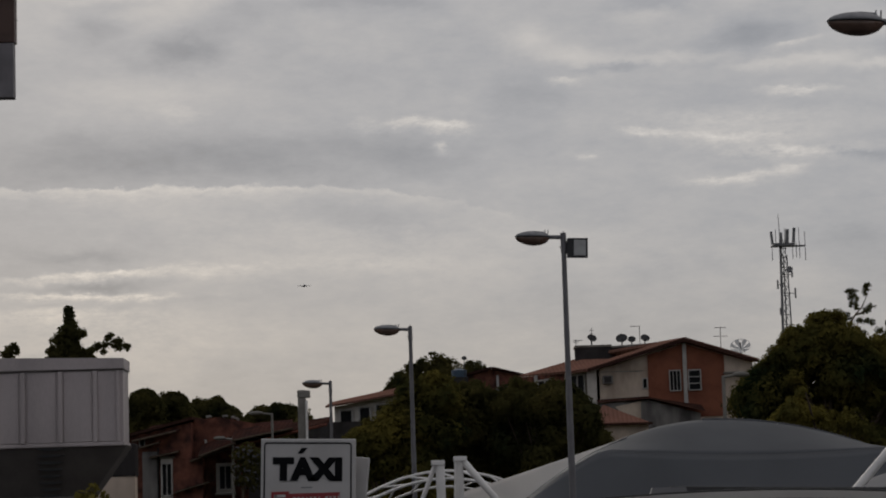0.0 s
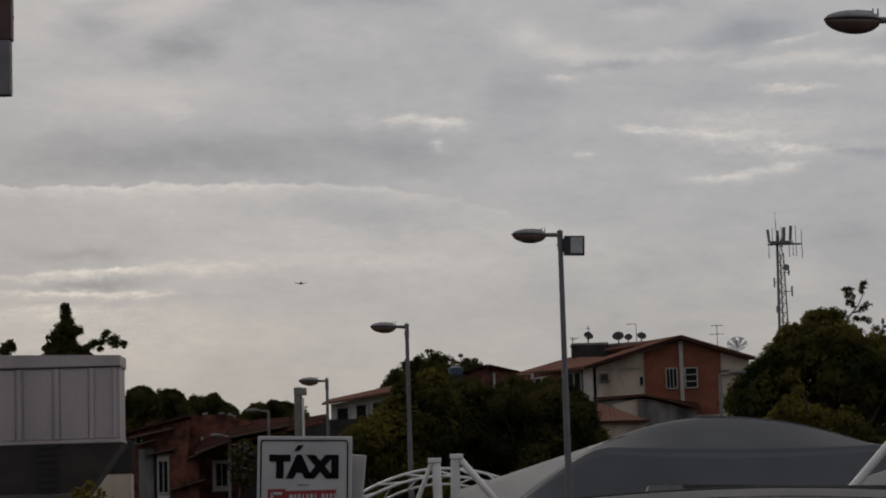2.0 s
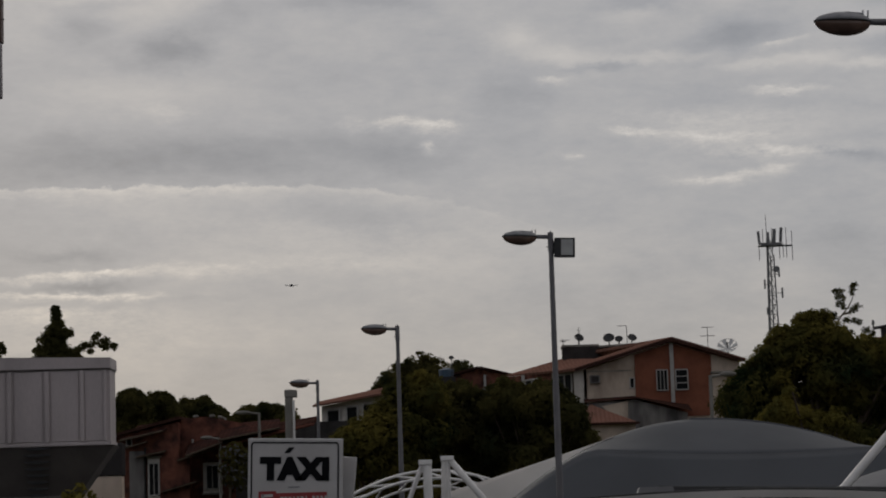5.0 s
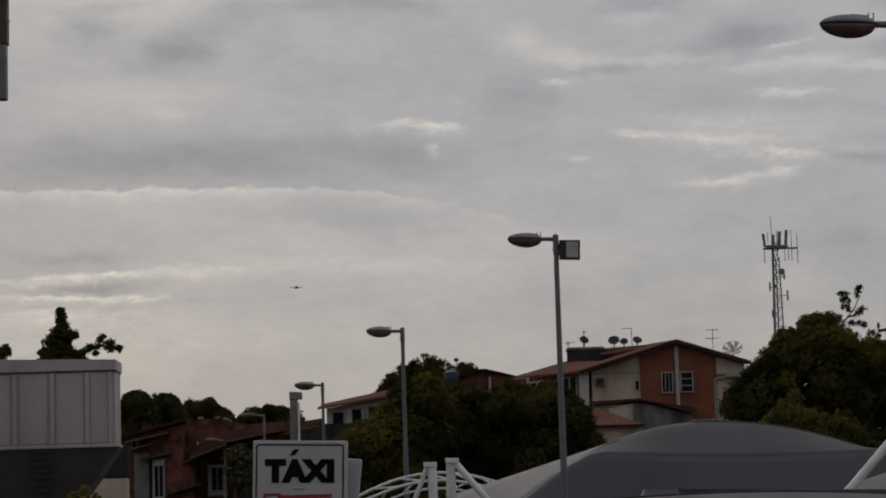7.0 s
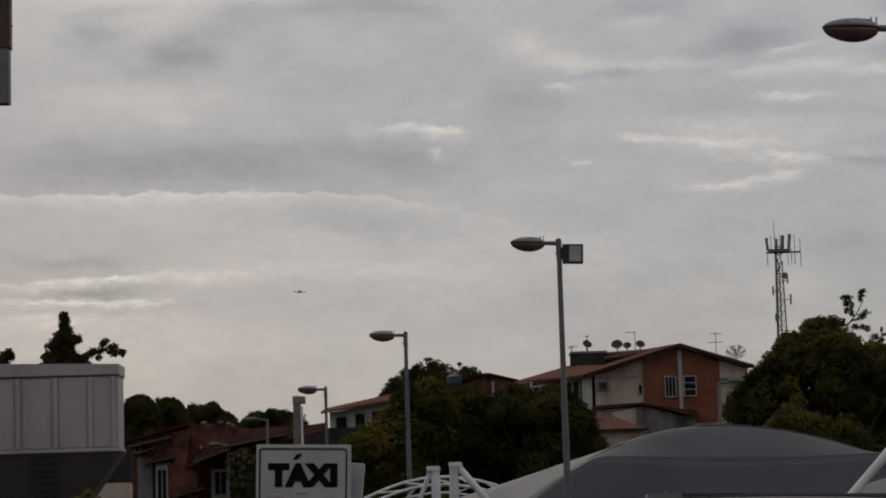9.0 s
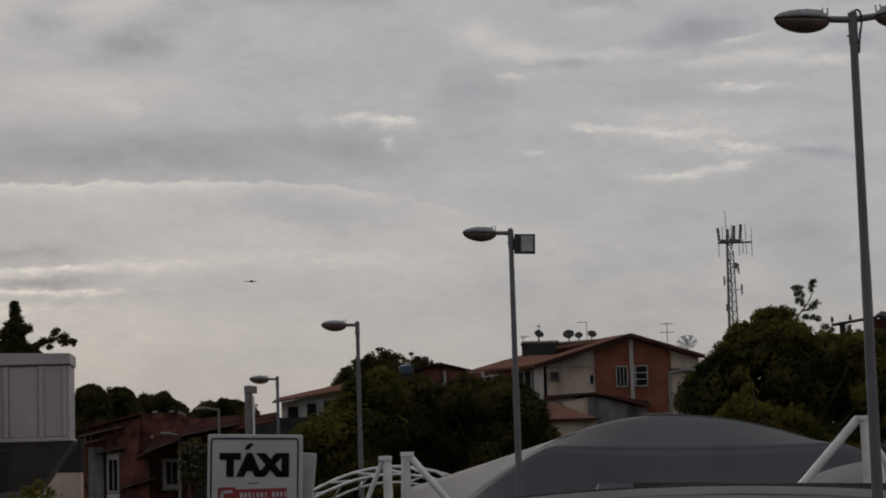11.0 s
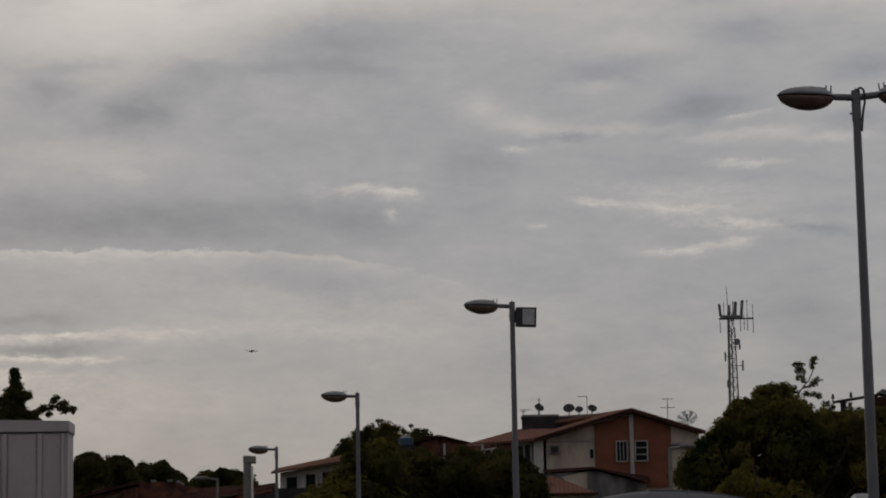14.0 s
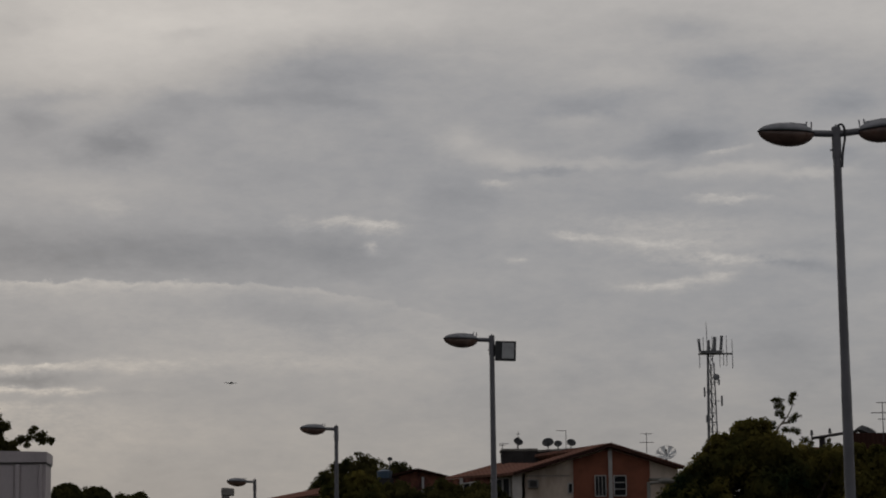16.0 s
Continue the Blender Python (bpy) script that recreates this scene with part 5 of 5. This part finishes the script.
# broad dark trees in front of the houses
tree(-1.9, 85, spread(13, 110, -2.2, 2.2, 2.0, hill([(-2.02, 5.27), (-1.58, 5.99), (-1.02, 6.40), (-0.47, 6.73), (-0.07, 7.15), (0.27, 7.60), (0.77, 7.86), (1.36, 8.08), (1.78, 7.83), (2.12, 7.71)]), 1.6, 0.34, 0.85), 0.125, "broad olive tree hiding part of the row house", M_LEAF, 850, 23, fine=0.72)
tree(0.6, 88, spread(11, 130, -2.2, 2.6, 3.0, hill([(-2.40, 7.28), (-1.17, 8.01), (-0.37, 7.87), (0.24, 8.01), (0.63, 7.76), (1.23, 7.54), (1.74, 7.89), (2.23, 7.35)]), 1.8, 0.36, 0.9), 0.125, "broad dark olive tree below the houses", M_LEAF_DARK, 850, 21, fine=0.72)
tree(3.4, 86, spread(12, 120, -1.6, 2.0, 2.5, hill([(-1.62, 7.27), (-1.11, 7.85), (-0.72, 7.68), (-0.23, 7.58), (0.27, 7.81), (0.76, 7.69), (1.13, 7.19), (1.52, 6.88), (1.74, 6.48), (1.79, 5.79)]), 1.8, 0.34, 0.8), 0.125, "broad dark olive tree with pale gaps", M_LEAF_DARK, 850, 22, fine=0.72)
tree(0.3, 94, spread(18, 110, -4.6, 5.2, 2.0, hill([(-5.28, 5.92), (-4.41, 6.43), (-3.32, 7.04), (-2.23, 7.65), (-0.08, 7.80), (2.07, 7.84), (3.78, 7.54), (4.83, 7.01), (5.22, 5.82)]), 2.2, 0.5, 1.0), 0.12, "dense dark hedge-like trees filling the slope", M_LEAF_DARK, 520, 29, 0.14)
tree(0.2, 158, spread(14, 110, -4.3, 2.9, 3.0, hill([(-4.57, 12.50), (-4.06, 12.92), (-3.68, 13.71), (-2.94, 14.26), (-2.10, 14.39), (-1.65, 14.95), (-1.11, 15.01), (-0.65, 14.63), (0.25, 14.53), (0.79, 14.37), (1.70, 14.35), (2.16, 14.04), (2.46, 13.38)]), 9.5, 0.4, 0.9), 0.12,
     "dark tree on the crest behind the roofs", M_LEAF_DARK, 560, 24)
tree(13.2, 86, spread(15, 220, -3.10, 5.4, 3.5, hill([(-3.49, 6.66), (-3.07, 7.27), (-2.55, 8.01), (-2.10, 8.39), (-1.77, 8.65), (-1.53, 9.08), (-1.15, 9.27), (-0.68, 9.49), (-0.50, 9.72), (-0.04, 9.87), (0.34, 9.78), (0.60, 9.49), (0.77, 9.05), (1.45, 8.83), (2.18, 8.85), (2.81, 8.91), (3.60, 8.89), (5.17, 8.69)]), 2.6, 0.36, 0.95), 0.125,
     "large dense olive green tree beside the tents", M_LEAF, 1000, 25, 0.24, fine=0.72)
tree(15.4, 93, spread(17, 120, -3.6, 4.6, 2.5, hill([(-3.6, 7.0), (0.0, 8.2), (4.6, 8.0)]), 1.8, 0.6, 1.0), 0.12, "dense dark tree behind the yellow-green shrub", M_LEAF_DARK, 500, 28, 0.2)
tree(12.4, 80, spread(16, 60, -1.9, 1.75, 1.6, hill([(-1.86, 6.02), (-1.70, 6.36), (-1.34, 6.65), (-0.91, 6.82), (-0.67, 6.63), (-0.50, 6.22), (-0.09, 6.02), (0.19, 6.20), (0.55, 6.19), (0.94, 5.88), (1.15, 5.39), (1.59, 5.06)]), 3.6, 0.22, 0.46), 0.08, "low yellow-green shrub-like tree beside tents", M_LEAF_YELLOW, 1100, 26, 0.1)
# thin tree with separate tufts
thin = tree(16.4, 100, tufts(63, [(-0.07, 12.09, 0.11, 0.11), (0.12, 12.13, 0.11, 0.11), (0.02, 11.90, 0.14, 0.14), (0.20, 11.83, 0.09, 0.16), (0.05, 11.63, 0.11, 0.14), (0.21, 11.53, 0.09, 0.11), (0.65, 12.24, 0.11, 0.16), (0.75, 12.36, 0.09, 0.09), (0.60, 12.06, 0.09, 0.11), (0.79, 11.50, 0.14, 0.09), (0.62, 11.34, 0.14, 0.09), (0.37, 10.96, 0.16, 0.09), (0.58, 10.88, 0.16, 0.09), (0.81, 10.88, 0.07, 0.11), (0.18, 10.59, 0.14, 0.09), (0.52, 10.45, 0.16, 0.07), (0.29, 10.47, 0.11, 0.07), (-0.15, 11.17, 0.16, 0.14), (-0.32, 11.03, 0.14, 0.14), (0.02, 10.11, 0.27, 0.16), (0.34, 10.04, 0.18, 0.14), (-0.26, 10.04, 0.18, 0.18), (1.10, 10.49, 0.16, 0.11), (1.30, 10.37, 0.14, 0.11), (1.18, 10.19, 0.23, 0.14), (0.82, 10.01, 0.21, 0.11), (1.45, 10.07, 0.18, 0.14), (1.81, 10.55, 0.11, 0.09), (2.06, 10.36, 0.09, 0.16), (1.96, 10.11, 0.14, 0.14), (2.42, 10.18, 0.14, 0.14), (2.58, 10.08, 0.14, 0.14), (2.28, 9.97, 0.16, 0.11)], 0.11), 0.06,
     "thin tree with bare limbs and separate leafy tufts", M_LEAF_DARK, 1000, 27, 0.05)
for bend in ([(-0.01, 0, 9.99), (-0.06, 0, 10.32), (-0.07, 0, 10.71), (0.03, 0, 10.98), (0.17, 0, 11.19), (0.42, 0, 11.46), (0.59, 0, 11.78), (0.67, 0, 12.06)],
             [(0.34, 0, 9.90), (0.44, 0, 10.26), (0.52, 0, 10.54)], [(0.17, 0, 11.19), (0.43, 0, 11.23), (0.67, 0, 11.39)]):
    bm = bmesh.new()
    for k, (p, q) in enumerate(zip(bend, bend[1:])):
        drop = Vector((0, 0, -ground_height(16.4, 100)))
        tube(bm, Vector(p) + drop, Vector(q) + drop, 0.05 - 0.005 * k, 0.045 - 0.005 * k, 6)
    part("limb", bm, M_BARK, thin, smooth=True)
# tree line on the horizon
tree(-20.9, 172, spread(31, 190, -1.41, 0.75, 2.5, hill([(-1.41, 13.09), (-1.08, 13.95), (-0.49, 14.24), (0.18, 14.22), (0.69, 13.62), (0.75, 12.71)]), 9.0, 0.34, 0.75), 0.12, "dark round-headed tree on the skyline", M_LEAF_DARK, 560, 31)
tree(-18.6, 175, spread(32, 190, -1.90, 0.61, 2.5, hill([(-1.90, 13.23), (-1.76, 14.11), (-1.28, 14.21), (-0.76, 14.16), (-0.24, 14.06), (0.22, 13.17), (0.61, 12.64)]), 9.0, 0.34, 0.75), 0.12, "dark round-headed tree on the skyline", M_LEAF_DARK, 560, 32)
tree(-15.0, 178, spread(33, 190, -3.53, -0.04, 2.5, hill([(-3.53, 13.24), (-3.36, 13.93), (-2.87, 13.83), (-2.38, 13.74), (-1.97, 14.05), (-1.44, 13.96), (-1.17, 13.54), (-0.64, 13.28), (-0.04, 12.86)]), 9.0, 0.34, 0.75), 0.12, "dark round-headed tree on the skyline", M_LEAF_DARK, 560, 33)
tree(-11.0, 180, spread(34, 190, -3.72, 0.92, 2.5, hill([(-3.72, 12.81), (-3.18, 13.28), (-2.14, 13.50), (-1.11, 13.55), (-0.30, 13.28), (0.06, 12.86), (0.92, 12.59)]), 9.0, 0.34, 0.75), 0.12, "dark round-headed tree on the skyline", M_LEAF_DARK, 560, 34)
tree(-9.45, 160, [(0, 0, 11.6, 0.45), (0.3, 0, 11.2, 0.4), (-0.3, 0, 11.1, 0.4)], 0.2, "small spiky tree on the skyline", M_LEAF_DARK, 300, 36, 0.08)
# conifer rising behind the kiosk, with a leafy branch beside it
tree(-9.13, 60, tufts(61, [(-0.08, 8.03, 0.04, 0.08), (-0.07, 7.87, 0.08, 0.08), (-0.07, 7.72, 0.12, 0.08), (-0.04, 7.58, 0.19, 0.08), (-0.14, 7.46, 0.23, 0.08), (0.13, 7.45, 0.11, 0.07), (-0.25, 7.33, 0.19, 0.10), (-0.01, 7.30, 0.22, 0.10), (-0.14, 7.17, 0.30, 0.08), (0.05, 7.12, 0.16, 0.07), (-0.45, 7.04, 0.11, 0.08), (-0.20, 7.01, 0.30, 0.07), (0.10, 6.98, 0.22, 0.05), (0.31, 6.98, 0.19, 0.04), (-0.34, 6.87, 0.30, 0.07), (0.03, 6.86, 0.33, 0.07), (0.40, 6.86, 0.22, 0.05)], 0.13), 0.055,
     "dark irregular conifer with a narrow top behind the kiosk", M_LEAF_DARK, 4200, 41, 0.05)
tree(-8.6, 60.5, tufts(62, [(-0.28, 7.05, 0.12, 0.06), (-0.12, 7.11, 0.10, 0.07), (-0.02, 7.20, 0.08, 0.07), (0.08, 7.22, 0.07, 0.08), (0.15, 7.07, 0.06, 0.04), (0.20, 7.22, 0.08, 0.06), (0.29, 7.44, 0.08, 0.07), (0.25, 7.38, 0.06, 0.04), (0.39, 7.24, 0.10, 0.07), (0.51, 7.29, 0.10, 0.08), (0.52, 7.15, 0.06, 0.06), (0.65, 7.20, 0.08, 0.06), (0.73, 7.13, 0.04, 0.08)], 0.075), 0.05,
     "slender drooping leafy branch beside a conifer", M_LEAF_DARK, 2000, 42, 0.05)
tree(-10.55, 60, tufts(64, [(-0.07, 7.17, 0.10, 0.08), (0.01, 7.11, 0.08, 0.10), (-0.13, 7.03, 0.11, 0.07), (-0.24, 7.01, 0.08, 0.04)], 0.09), 0.06, "small dark shrub top behind the kiosk", M_LEAF_DARK, 2000, 43, 0.05)
# hedge at the foot of the kiosk
tree(-4.6, 29.3, spread(51, 26, -0.75, 0.55, 0.5, hill([(-0.8, 2.38), (-0.2, 2.42), (0.2, 2.48), (0.40, 2.66), (0.55, 2.50)]), 1.6, 0.13, 0.22), 0.05, "yellow-green shrub below the kiosk soffit", M_LEAF_YELLOW, 2400, 51, 0.04, category="shrub")
# dark bush between the brick houses
speckled = [(-0.04, 0, 6.41, 0.42), (0.29, 0, 6.58, 0.42), (0.61, 0, 6.39, 0.42), (-0.01, 0, 5.89, 0.42), (0.35, 0, 6.04, 0.42), (0.60, 0, 5.69, 0.42), (0.08, 0, 5.35, 0.42), (0.45, 0, 5.23, 0.42)]
tree(-8.7, 102.5, speckled, 0.10, "dark bush speckled with pale grey leaves between brick houses", M_LEAF_DARK, 700, 52, 0.06, extra=([(x, y - 0.15, z, r * 0.9) for x, y, z, r in speckled], M_LEAF_PALE), category="bush")
